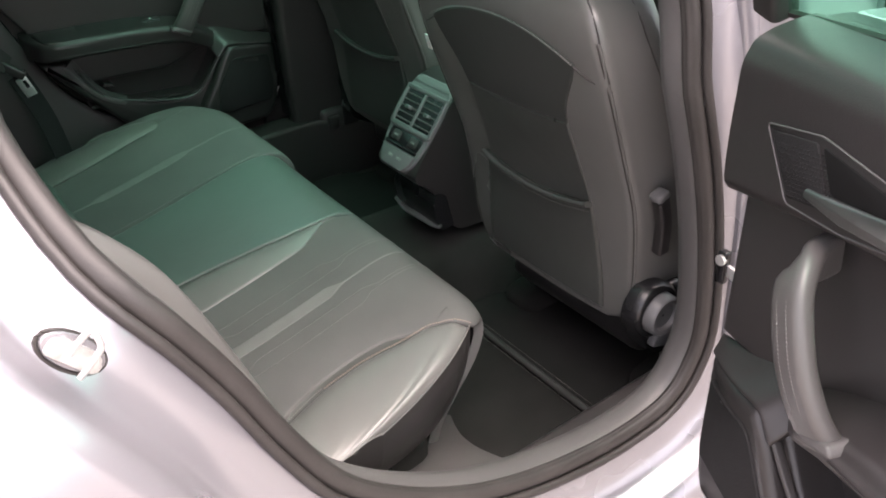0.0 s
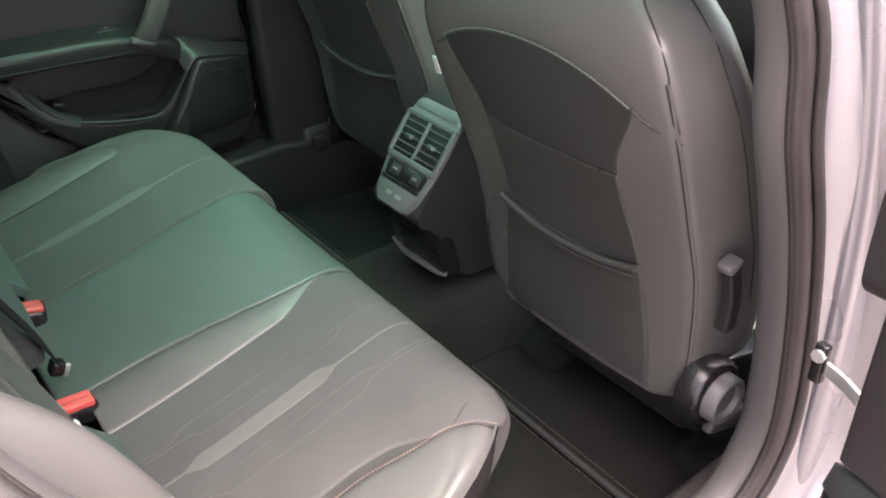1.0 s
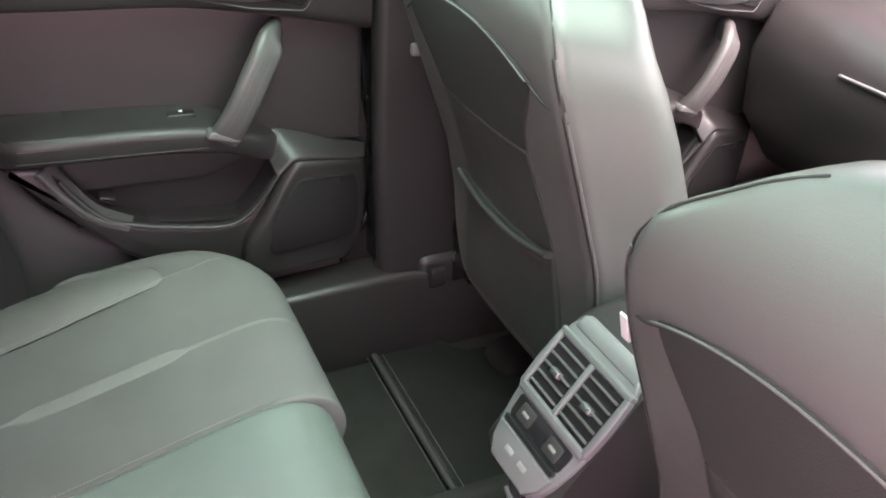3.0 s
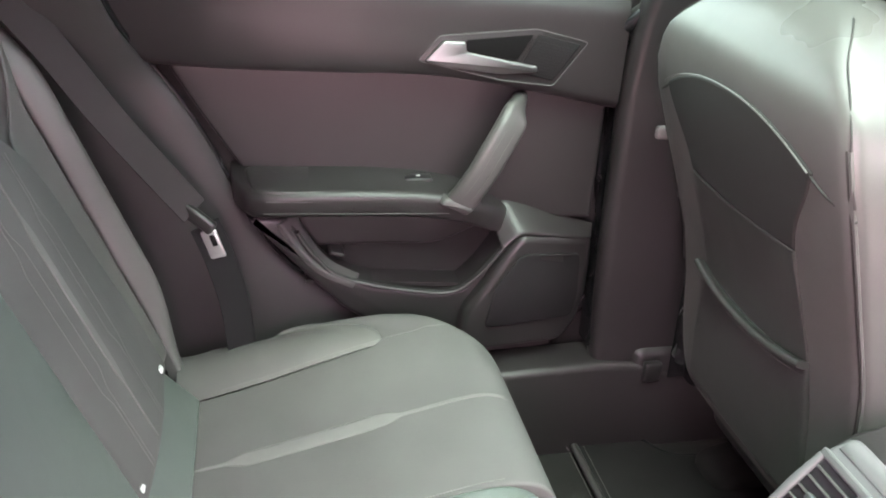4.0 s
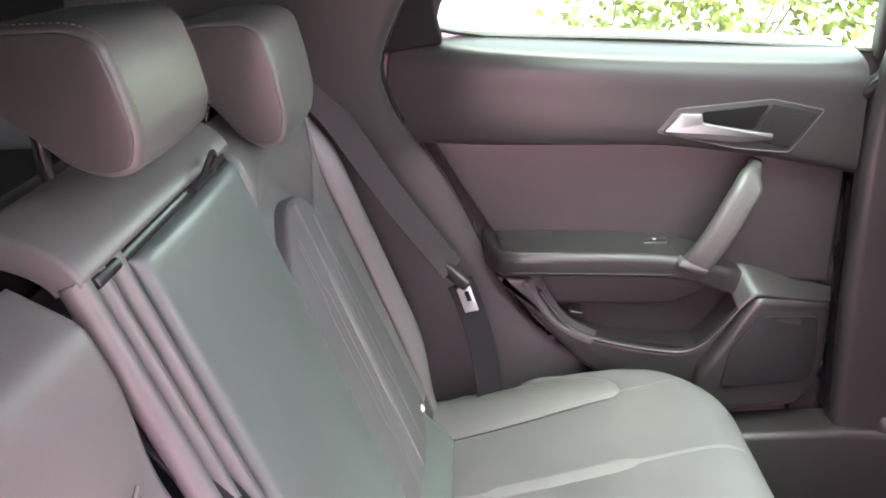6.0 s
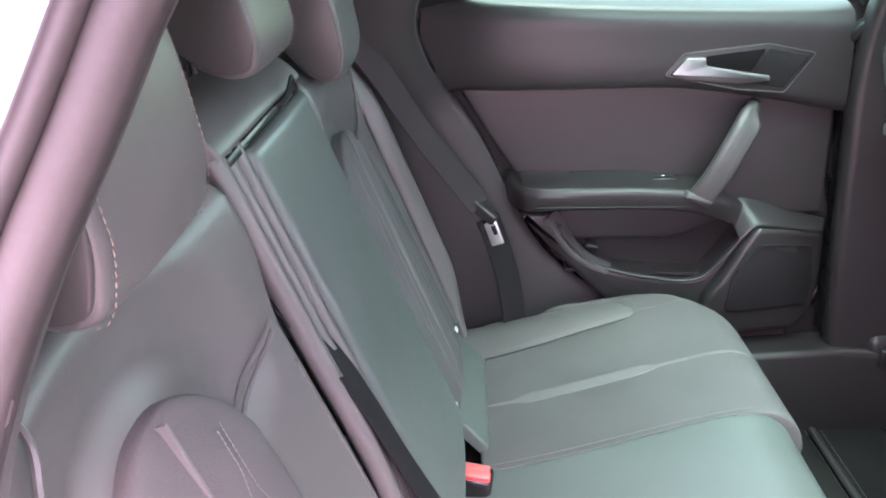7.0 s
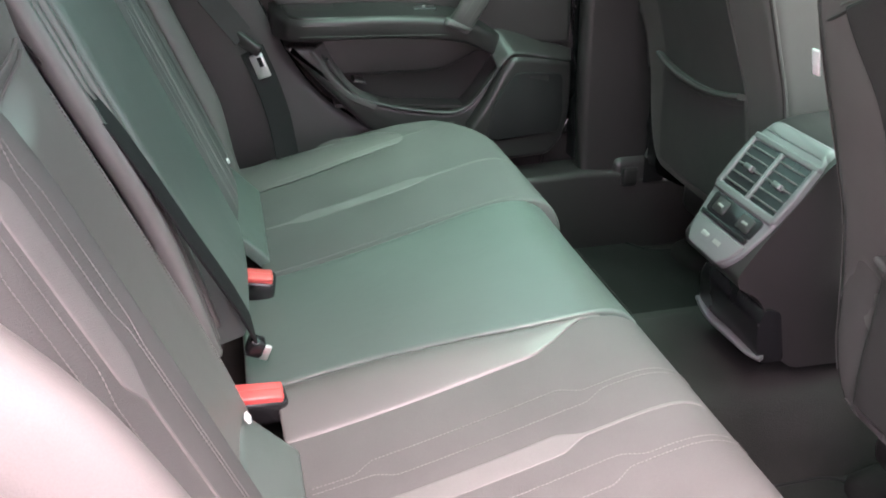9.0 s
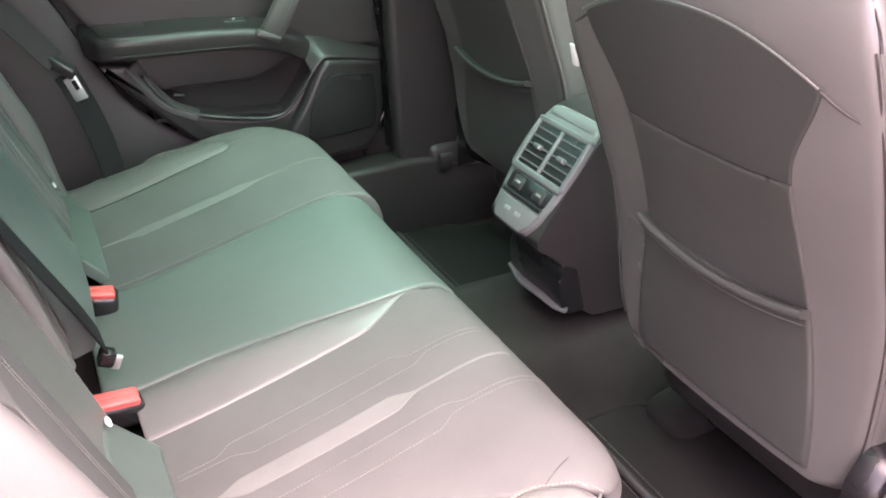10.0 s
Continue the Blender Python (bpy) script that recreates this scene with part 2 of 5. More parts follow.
def panel(surf, wu, wv, nu=24, nv=12, r=0.010, depth=0.006, crown=0.0, skirt=0.014, lift=0.0):
    """A padded panel on a surface surf(u, v): rolled down at its edges, domed in the middle."""
    us, vs_ = steps(wu, nu, r), steps(wv, nv, r)

    def roll(t, w):
        d = min(t, 1 - t) * w / r
        return 1.0 if d >= 1 else math.sqrt(max(0.0, 1 - (1 - d) ** 2))

    pts, nor = [], []
    for u in us:
        for v in vs_:
            p = Vector(surf(u, v))
            e = 1e-3
            du = Vector(surf(min(u + e, 1), v)) - Vector(surf(max(u - e, 0), v))
            dv = Vector(surf(u, min(v + e, 1))) - Vector(surf(u, max(v - e, 0)))
            nrm = du.cross(dv).normalized()
            h = lift - depth * (1 - roll(u, wu) * roll(v, wv)) + crown * (1 - (2 * u - 1) ** 2) * (1 - (2 * v - 1) ** 2)
            pts.append(p + nrm * h)
            nor.append(nrm)
    n, m = len(us), len(vs_)
    fs = [[i * m + j, (i + 1) * m + j, (i + 1) * m + j + 1, i * m + j + 1] for i in range(n - 1) for j in range(m - 1)]
    edge = [j for j in range(m)] + [i * m + m - 1 for i in range(1, n)] + [(n - 1) * m + j for j in range(m - 2, -1, -1)] + [i * m for i in range(n - 2, 0, -1)]
    base = len(pts)
    pts += [pts[k] - nor[k] * skirt for k in edge]
    q = len(edge)
    fs += [[edge[k], edge[(k + 1) % q], base + (k + 1) % q, base + k] for k in range(q)]
    return pts, fs


def stitches(pts, normal, pitch=0.0042, length=0.0031, r=0.00042, lift=0.0):
    """A seam of single thread stitches along a line; normal is a vector or one for each point."""
    vs, fs = [], []
    run, nxt = 0.0, 0.0
    for i in range(len(pts) - 1):
        a, b = pts[i], pts[i + 1]
        seg = (b - a).length
        if seg < 1e-6:
            continue
        t = (b - a) / seg
        nv = Vector(normal[i]) if isinstance(normal[0], (tuple, Vector, list)) else Vector(normal)
        s = t.cross(nv).normalized() * r
        while nxt < run + seg:
            p = a + t * (nxt - run) + nv * lift
            q = p + t * length
            up = nv * r
            mid = (p + q) / 2 + up * 1.3
            k = len(vs)
            vs += [p - s, p + s, mid - s, mid + s, q - s, q + s, mid - s - up * 2.2, mid + s - up * 2.2]
            fs += [[k, k + 1, k + 3, k + 2], [k + 2, k + 3, k + 5, k + 4], [k, k + 2, k + 6], [k + 1, k + 7, k + 3], [k + 2, k + 4, k + 6], [k + 3, k + 7, k + 5]]
            nxt += pitch
        run += seg
    return vs, fs


# ---- setting: road, car shell ----


g = part("ground", ([(-2500, -2500, 0), (2500, -2500, 0), (2500, 2500, 0), (-2500, 2500, 0)], [[0, 1, 2, 3]]), PAVING, smooth=False)
tagged(g, "light brown-grey concrete paving of a parking place", "ground", kind="structure")

# the outline of a rear door opening, as (x, z)
OPENING = [(-0.164, 1.15), (-0.160, 1.105), (-0.136, 1.035), (-0.088, 0.96), (-0.045, 0.88), (-0.005, 0.79), (0.05, 0.69), (0.12, 0.62), (0.21, 0.56),
           (0.30, 0.52), (0.41, 0.492), (0.53, 0.482), (0.63, 0.50), (0.675, 0.56), (0.685, 0.64), (0.66, 0.81), (0.615, 0.99), (0.575, 1.14),
           (0.545, 1.28), (0.515, 1.40), (0.44, 1.445), (0.28, 1.455), (0.12, 1.43), (0.03, 1.39), (-0.072, 1.33), (-0.120, 1.255), (-0.150, 1.195)]
LOOP = [(p.x, p.z) for p in spline([(x, 0, z) for x, z in OPENING], 0.02, True)]
NORMALS = []
for i in range(len(LOOP)):
    a, b = Vector(LOOP[i - 3]), Vector(LOOP[(i + 3) % len(LOOP)])
    t = (b - a).normalized()
    NORMALS.append(Vector((-t.y, t.x)) * -1)
cx, cz = sum(p[0] for p in LOOP) / len(LOOP), sum(p[1] for p in LOOP) / len(LOOP)
if sum(n.dot(Vector(p) - Vector((cx, cz))) for n, p in zip(NORMALS, LOOP)) < 0:
    NORMALS = [-n for n in NORMALS]


def side_y(z, side=1, x=0.0):
    """How far out the door opening lies at a height; the near centre pillar stands straighter than the rear one."""
    if side < 0:
        front = ease(z, [0.2, 0.6, 0.90, 1.05, 1.15, 1.25, 1.35, 1.46], [0.73, 0.742, 0.737, 0.722, 0.706, 0.675, 0.64, 0.595])
        k = step01(x, 0.22, 0.46)
        return front * k + (1 - k) * ease(z, [0.2, 0.6, 0.98, 1.06, 1.11, 1.15, 1.20, 1.25, 1.35, 1.46], [0.73, 0.742, 0.728, 0.670, 0.612, 0.572, 0.548, 0.530, 0.510, 0.50])
    return ease(z, [0.2, 0.6, 1.0, 1.08, 1.15, 1.25, 1.35, 1.46], [0.73, 0.742, 0.725, 0.676, 0.638, 0.608, 0.580, 0.55])


def around(side, rows, xmax=9.0, zmin=0.2):
    """A strip that runs round the opening; rows of (outward, inboard)."""
    vs, fs = [], []
    n = len(LOOP)
    for o, d in rows:
        for (x, z), nr in zip(LOOP, NORMALS):
            k = min(max((1.47 - z) / 0.32, 0.25), 1) if d < 0 else 0.60 + 0.40 * min(max((z - 0.98) / 0.08, 0), 1)
            if side > 0 and z < 0.60:
                z += 0.034 * min(1.0, (0.60 - z) / 0.05)
            if side > 0 and x < 0.48:
                x += 0.092 * min(1.0, (0.48 - x) / 0.2)  # the closed side's trim reaches further over the door
            if side > 0 and x > 0.5:
                x += 0.05 * min(1.0, (x - 0.5) / 0.05)  # behind the closed door's front edge
            if side > 0 and x > 0.4 and z > 1.02:
                x += 0.12 * step01(z, 1.02, 1.16)  # clear of the side window
            px, pz = min(x + nr.x * o, xmax), min(max(z + nr.y * o, zmin), 1.50)
            if side < 0 and d > 0:
                k *= 1 - 0.65 * step01(z, 1.04, 1.14) * (1 - step01(x, 0.22, 0.46))
                if x > 0.5:
                    k = min(k, 0.58)
            if side < 0 and x > 0.45:
                px += 0.024 * step01(z, 1.0, 1.14)
            if side > 0 and d > 0:
                k *= 0.40 if x < 0.5 else -0.5
            vs.append(Vector((px, side * (side_y(z, side, x) + (0.02 if side > 0 else 0) - d * k), pz)))
    for r in range(len(rows) - 1):
        for i in range(n):
            fs.append([r * n + i, r * n + (i + 1) % n, (r + 1) * n + (i + 1) % n, (r + 1) * n + i])
    return vs, fs


def ring_line(side, o, d):
    return around(side, [(o, d)])[0]


shell = thing("car_body", (0, 0, 0), "pearl silver hatchback body with an open rear door", "car", kind="structure")
FLANGE = [(0.010, -0.004), (0.016, -0.010), (0.050, -0.016), (0.074, -0.026), (0.083, -0.040), (0.086, -0.066), (0.094, -0.082), (0.115, -0.092), (0.18, -0.10), (0.30, -0.11), (0.50, -0.115)]
TRIM = [(0.004, 0.004), (-0.004, 0.014), (-0.008, 0.035), (-0.010, 0.060), (-0.006, 0.082), (0.006, 0.098), (0.030, 0.110), (0.08, 0.116), (0.16, 0.118), (0.24, 0.119), (0.45, 0.120)]
# the far frame, trim and seals are darkened: shade put into their colours
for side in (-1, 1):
    part("door_frame_panel", around(side, FLANGE, 0.80 if side < 0 else 0.95), PAINT if side < 0 else SOFT, shell, "pearl silver painted door aperture" if side < 0 else "shut face behind the closed door, darkened for the gap's shade")
    part("inner_trim", around(side, TRIM, 0.80 if side < 0 else 0.95), TRIMGREY if side < 0 else SIDETRIM, shell, "mid grey moulded plastic sill and pillar trim" if side < 0 else "moulded plastic pillar trim with shade put into its colour")
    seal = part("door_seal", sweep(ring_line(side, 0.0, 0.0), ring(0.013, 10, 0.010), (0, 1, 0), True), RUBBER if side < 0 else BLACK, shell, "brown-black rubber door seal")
    part("seal_lip", tube(ring_line(side, 0.0145, -0.011), 0.0065, 8, True), RUBBER if side < 0 else BLACK, seal)
    part("inner_lip", tube(ring_line(side, -0.008, 0.006), 0.0055, 8, True), RUBBER if side < 0 else BLACK, seal)
part("gap_seal", tube(spline([(x, 0.772, z) for x, z in ((0.215, 0.57), (0.135, 0.705), (0.066, 0.81), (-0.004, 0.912), (-0.054, 1.003), (-0.086, 1.10), (-0.078, 1.20))], 0.02), 0.017, 8), RUBBER, shell, "black rubber seal behind the closed door")
# roof, ends
def arch_sheet(name, z0, mat, label, glazed=False):
    vs, fs = [], []
    xs, ys = np.linspace(-1.0, 1.32, 24), np.linspace(-0.66, 0.66, 16)
    for x in xs:
        for y in ys:
            drop = 0.05 * ((x - 0.2) / 0.8) ** 2 + 0.05 * (abs(y) / 0.66) ** 3
            vs.append((x, y, z0 - drop))
    n = len(ys)
    fs, hole = [], []
    for i in range(len(xs) - 1):
        for j in range(n - 1):
            mx, my = (xs[i] + xs[i + 1]) / 2, (ys[j] + ys[j + 1]) / 2
            (hole if 0.25 < mx < 1.26 and abs(my) < 0.45 else fs).append([i * n + j, (i + 1) * n + j, (i + 1) * n + j + 1, i * n + j + 1])
    # the roof is unseen; its glazing is added to light the seats green
    if glazed:
        part("roof_glass", (vs, hole), ROOFGLASS, shell, "unseen green tinted glass roof panel, added for top light")
    return part(name, (vs, fs), mat, shell, label)


arch_sheet("headliner", 1.50, LINER, "dark cloth headliner")
arch_sheet("roof_skin", 1.545, PAINT, "pearl silver roof", True)
part("floor_pan", rbox((0.4, 0, 0.27), (2.9, 1.40, 0.04), 0.01), CARPET, shell, "black needle-felt cabin carpet")
part("rear_panel", rbox((-1.15, 0, 0.72), (0.06, 1.4, 0.84), 0.02), HARD, shell)
part("load_floor", rbox((-0.72, 0, 0.60), (0.85, 1.34, 0.04), 0.01), CARPET, shell)
part("parcel_shelf", rbox((-0.66, 0, 1.03), (0.72, 1.24, 0.025), 0.008), CARPET, shell, "black felt parcel shelf")
part("firewall", rbox((1.98, 0, 0.62), (0.06, 1.5, 0.74), 0.02), HARD, shell)
rear_glass = [(-1.16, -0.56, 1.13), (-1.16, 0.56, 1.13), (-0.95, 0.52, 1.43), (-0.95, -0.52, 1.43)]
part("rear_window", (rear_glass, [[0, 1, 2, 3]]), REARGLASS, shell, "dark green tinted rear window", smooth=False)
screen = [(1.98, -0.66, 1.00), (1.98, 0.66, 1.00), (1.30, 0.56, 1.44), (1.30, -0.56, 1.44)]
part("windscreen", (screen, [[0, 1, 2, 3]]), SCREENGLASS, shell, "green tinted windscreen", smooth=False)
for s in (-1, 1):
    part("front_pillar", sweep(spline([(1.99, s * 0.72, 0.98), (1.65, s * 0.68, 1.22), (1.28, s * 0.60, 1.45)], 0.05), flat(0.09, 0.07, 0.02)), LINER, shell, "dark front roof pillar")
    part("rear_quarter", rbox((-0.80, s * 0.70, 0.78), (0.72, 0.05, 0.84), 0.02), HARD, shell)
    part("rear_quarter_skin", rbox((-0.82, s * 0.742, 0.72), (0.74, 0.02, 0.96), 0.008), PAINT, shell, "pearl silver rear quarter panel")
    part("rear_pillar", sweep(spline([(-1.16, s * 0.62, 1.10), (-0.9, s * 0.60, 1.30), (-0.55, s * 0.60, 1.47)], 0.05), flat(0.16, 0.05, 0.02)), LINER, shell)
    part("rear_quarter_upper", rbox((-0.70, s * 0.655, 1.31), (0.86, 0.05, 0.36), 0.02), LINER, shell, "dark rear pillar trim")
    part("front_quarter", rbox((1.82, s * 0.755, 0.72), (0.46, 0.05, 0.92), 0.01), HARD, shell, "black footwell side panel")
    part("front_sill", rbox((1.38, s * 0.72, 0.40), (1.2, 0.12, 0.22), 0.02), HARD, shell)
    part("roof_rail", sweep(spline([(-0.6, s * 0.62, 1.46), (0.3, s * 0.62, 1.49), (0.9, s * 0.61, 1.48), (1.3, s * 0.58, 1.45)], 0.05), flat(0.07, 0.06, 0.02)), LINER, shell)
    fw = 0.5 * (1 + s)
    # the far pillar takes a shade colour in place of paint
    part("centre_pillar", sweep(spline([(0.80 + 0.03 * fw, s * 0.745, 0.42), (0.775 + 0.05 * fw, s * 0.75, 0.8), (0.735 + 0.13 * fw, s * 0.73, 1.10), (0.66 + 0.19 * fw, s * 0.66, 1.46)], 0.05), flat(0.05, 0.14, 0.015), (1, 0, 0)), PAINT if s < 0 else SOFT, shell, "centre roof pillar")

for s in (-1, 1):
    part("pillar_trim", sweep(spline([(0.832, s * 0.696, 0.40), (0.820, s * 0.696, 0.60), (0.812, s * 0.696, 0.85), (0.800 + 0.01 * (s > 0), s * 0.688, 1.05), (0.765 + 0.065 * (s > 0), s * 0.650, 1.25), (0.72 + 0.08 * (s > 0), s * 0.60, 1.46)], 0.03),
                                 flat(0.05, 0.235, 0.018), (1, 0, 0)), SOFT, shell, "dark centre pillar trim")
    part("sill_trim", prism(rounded([(0.30, 0.28), (0.30, 0.468), (0.60, 0.482), (0.72, 0.486), (0.80, 0.478), (0.87, 0.455), (1.6, 0.45), (1.6, 0.28)], 0.02), lambda a, b, c: (a, s * c, b), 0.735, 0.655, 0.014, 3), SOFT, shell, "dark plastic sill trim")
# dark strip and filler panel added to keep the door gap dark
part("pillar_gap_strip", sweep(spline([(0.712, 0.722, 0.50), (0.708, 0.722, 0.80), (0.702, 0.716, 1.00), (0.700, 0.712, 1.06)], 0.03), flat(0.016, 0.05, 0.006), (0, 1, 0)), BLACK, shell, "black strip added as shade in the gap at the centre pillar")
part("pillar_backing", rbox((0.76, 0.775, 0.7975), (0.20, 0.02, 0.675), 0.004), SOFT, shell, "dark filler panel added behind the centre pillar")
# moulded cover between the near sill and the bench
vs, nx, ny = [], 14, 14
for i in range(nx + 1):
    for j in range(ny + 1):
        v = j / ny
        y = -0.430 - 0.225 * v
        xf = ease(v, [0, 0.3, 0.6, 1], [0.428, 0.400, 0.384, 0.374])
        vs.append((0.05 + (xf - 0.05) * i / nx, y, 0.372 + 0.100 * v ** 1.3 - 0.014 * step01(i / nx, 0.9, 1.0)))
fs = [[i * (ny + 1) + j, i * (ny + 1) + j + 1, (i + 1) * (ny + 1) + j + 1, (i + 1) * (ny + 1) + j] for i in range(nx) for j in range(ny)]
lip = [vs[nx * (ny + 1) + j] for j in range(ny + 1)]
k0 = len(vs)
for x, y, z in lip:
    vs += [(x + 0.004, y + 0.001, z - 0.02), (x + 0.012, y + 0.002, 0.285)]
for j in range(ny):
    a, b = nx * (ny + 1) + j, k0 + 2 * j
    fs += [[a, a + 1, b + 2, b], [b, b + 2, b + 3, b + 1]]
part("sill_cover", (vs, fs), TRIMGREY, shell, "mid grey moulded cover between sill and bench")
# tunnel under the carpet
vs, fs = [], []
xs = np.linspace(0.30, 1.2, 10)
sec = [(-0.19, 0.292), (-0.125, 0.30), (-0.105, 0.35), (-0.088, 0.41), (-0.065, 0.436), (-0.03, 0.446), (0.05, 0.450), (0.13, 0.446), (0.165, 0.436), (0.185, 0.41), (0.20, 0.35), (0.22, 0.30), (0.28, 0.292)]
for x in xs:
    vs += [(x, y + 0.01, z) for y, z in sec]
m = len(sec)
fs = [[i * m + j, (i + 1) * m + j, (i + 1) * m + j + 1, i * m + j + 1] for i in range(len(xs) - 1) for j in range(m - 1)]
part("tunnel_carpet", (vs, fs), CARPET, shell, "black carpeted centre tunnel")
dash = thing("dashboard", (1.7, 0, 0.6), "black soft dashboard under the windscreen", "dashboard")
prof = [(1.62, 0.60), (1.52, 0.72), (1.50, 0.86), (1.54, 0.95), (1.62, 0.985), (1.80, 0.99), (1.95, 0.985), (1.95, 0.60)]
part("body", prism(prof, lambda a, b, c: (a, c, b), -0.68, 0.68, 0.015), SOFT, dash)
part("trim_strip", tube([Vector((1.503, y, 0.878)) for y in (-0.62, -0.2, 0.2, 0.45)], 0.004, 8), SATIN, dash, "thin satin trim strip")
dv = part("dash_vent", rbox((1.516, -0.04, 0.917), (0.02, 0.27, 0.052), 0.004, (0, 20, 0)), BLACK, dash, "black dashboard air vent")
for k in range(4):
    part("vent_slat", rbox((1.501 + 0.004 * k, -0.04, 0.900 + 0.011 * k), (0.010, 0.25, 0.0025), 0.0008), SATIN, dv)


# ---- doors ----
def rear_edge(z):
    return ease(z, [0.50, 0.53, 0.63, 0.83, 1.0, 1.08, 1.20], [0.52, 0.36, 0.21, 0.062, -0.045, -0.07, -0.055])


def belt(x):
    return 1.187 - 0.045 * (x + 0.05) / 0.72


def low_line(x):
    return ease(x, [-0.2, 0.30, 0.42, 0.69, 0.8], [1.005, 1.005, 0.997, 0.945, 0.92])


def bulge(x):
    return ease(x, [-0.2, -0.06, 0.08, 0.3, 0.65, 0.8], [0.06, 0.078, 0.112, 0.127, 0.112, 0.108])


def build_door(name, label, place, front=False, swung=False):
    d = thing(name, place(0.4, 0.05, 0.5), label, "car door", kind="structure")
    face_in = (lambda f: lambda u, v: f(1 - u, v)) if swung else (lambda f: f)
    back = (lambda z: -0.06 + 0.0 * z) if front else rear_edge
    zs = list(np.linspace(1.19, 0.56, 16))
    outline = [(back(z), z) for z in zs] + ([(-0.03, 0.51), (0.1, 0.505)] if front else [(0.32, 0.545), (0.40, 0.52)])
    outline += [(0.55, 0.506), (0.63, 0.51), (0.68, 0.535), (0.702, 0.59), (0.70, 0.75), (0.692, 0.95), (0.685, 1.12), (0.672, 1.142)]
    part("outer_skin", prism([(x, z) for x, z in outline], lambda a, b, c: place(a, c, b), -0.075, -0.005, 0.006), PAINT, d, "pearl silver painted outer skin")
    if not front:
        # black sheet added behind the door edge so the gap looks shaded
        gap_outline = [(x - (0.075 if k < 18 else 0), z - (0.03 if k > 14 else 0)) for k, (x, z) in enumerate(outline)]
        part("gap_dark_sheet", prism(gap_outline, lambda a, b, c: place(a, c, b), -0.06, -0.052, 0), RUBBER, d, "black sheet added as the dark of the door gap")
    part("inner_panel", prism(outline, lambda a, b, c: place(a, c, b), -0.003, 0.034, 0.01), HARD, d, "black grained plastic door card")

    def upper(u, v):
        x = -0.06 + 0.75 * u
        zb, zl, nb = belt(x), low_line(x), bulge(x)
        sec = [(0.030, zb), (0.03 + 0.45 * (nb - 0.03), zb - 0.007), (0.03 + 0.80 * (nb - 0.03), zb - 0.018), (nb - 0.006, zb - 0.032), (nb - 0.001, zb - 0.048), (nb, zb - 0.080), (nb + 0.001, zb - 0.11), (nb, zl + 0.030), (nb - 0.005, zl + 0.010), (nb - 0.020, zl + 0.002), (0.035, zl + 0.001)]
        k = v * (len(sec) - 1)
        ks = list(range(len(sec)))
        nn, zz = ease(k, ks, [s[0] for s in sec]), ease(k, ks, [s[1] for s in sec])
        r = back(zz) + 0.008
        return place(r + (0.688 - r) * u, nn, zz)

    nu, nv = 40, 36
    vs = [upper(i / nu, j / nv) for i in range(nu + 1) for j in range(nv + 1)]
    fs = [[i * (nv + 1) + j, (i + 1) * (nv + 1) + j, (i + 1) * (nv + 1) + j + 1, i * (nv + 1) + j + 1] for i in range(nu) for j in range(nv)]
    fs += [list(range(nv + 1)), [nu * (nv + 1) + j for j in range(nv + 1)][::-1]]
    part("upper_trim", (vs, fs), SOFT, d, "soft black upper door trim")

    def mid(u, v):
        r = back(0.70 + v * 0.3) + 0.045
        x = r + (0.682 - r) * u
        z0 = 0.70 + 0.050 * step01(x, 0.40, 0.54)
        z = z0 + v * (low_line(x) + 0.010 - z0)
        return place(x, ease(x, [-0.1, 0.3, 0.5, 0.69, 0.8], [0.050, 0.056, 0.068, 0.082, 0.085]), z)
    part("insert_panel", panel(face_in(mid), 0.6, 0.3, 24, 12, 0.008, 0.006, 0.004, 0.03), SOFT, d, "dark cloth-grained insert panel")
    # armrest
    vs, fs = [], []
    xs = [0.088, 0.095, 0.105, 0.12, 0.15, 0.20, 0.26, 0.32, 0.38, 0.44, 0.475, 0.50, 0.52, 0.535]
    for x in xs:
        k = ease(x, [0.088, 0.10, 0.12, 0.15, 0.45, 0.50, 0.55], [0.20, 0.62, 0.94, 1.0, 1.0, 0.82, 0.30])
        zt = 0.834 - 0.012 * (x - 0.07) / 0.4
        dn = ease(x, [0.06, 0.42, 0.55], [0.0, 0.0, -0.055])
        sec = [(0.03, zt + 0.012), (0.126, zt), (0.136, zt - 0.003), (0.141, zt - 0.010), (0.141, zt - 0.016), (0.137, zt - 0.038), (0.132, zt - 0.044), (0.03, zt - 0.048)]
        vs += [place(x, 0.03 + (n - 0.03) * k, z + dn) for n, z in sec]
    m = 8
    fs = [[i * m + j, (i + 1) * m + j, (i + 1) * m + (j + 1) % m, i * m + (j + 1) % m] for i in range(len(xs) - 1) for j in range(m)]
    fs += [list(range(m)), [(len(xs) - 1) * m + j for j in range(m)][::-1]]
    arm = part("armrest", (vs, fs), SOFT, d, "padded black armrest")
    pad = [(x, n) for x, n in ((0.106, 0.055), (0.285, 0.055), (0.278, 0.137), (0.150, 0.137), (0.120, 0.128))]
    part("armrest_pad", prism(rounded(pad, 0.02), lambda a, b, c: place(a, b, 0.834 - 0.012 * (a - 0.07) / 0.4 + 0.012 * (0.126 - b) / 0.096 + c), -0.004, 0.004, 0.003), SOFT, arm, "stitched black armrest pad")
    line = [Vector(place(x, 0.1420, 0.822 - 0.012 * (x - 0.07) / 0.4)) for x in np.linspace(0.14, 0.278, 20)]
    out = (Vector(place(0.2, 0.1, 0.7)) - Vector(place(0.2, 0.0, 0.7))).normalized()
    part("stitching", stitches(line, out), THREAD, arm)
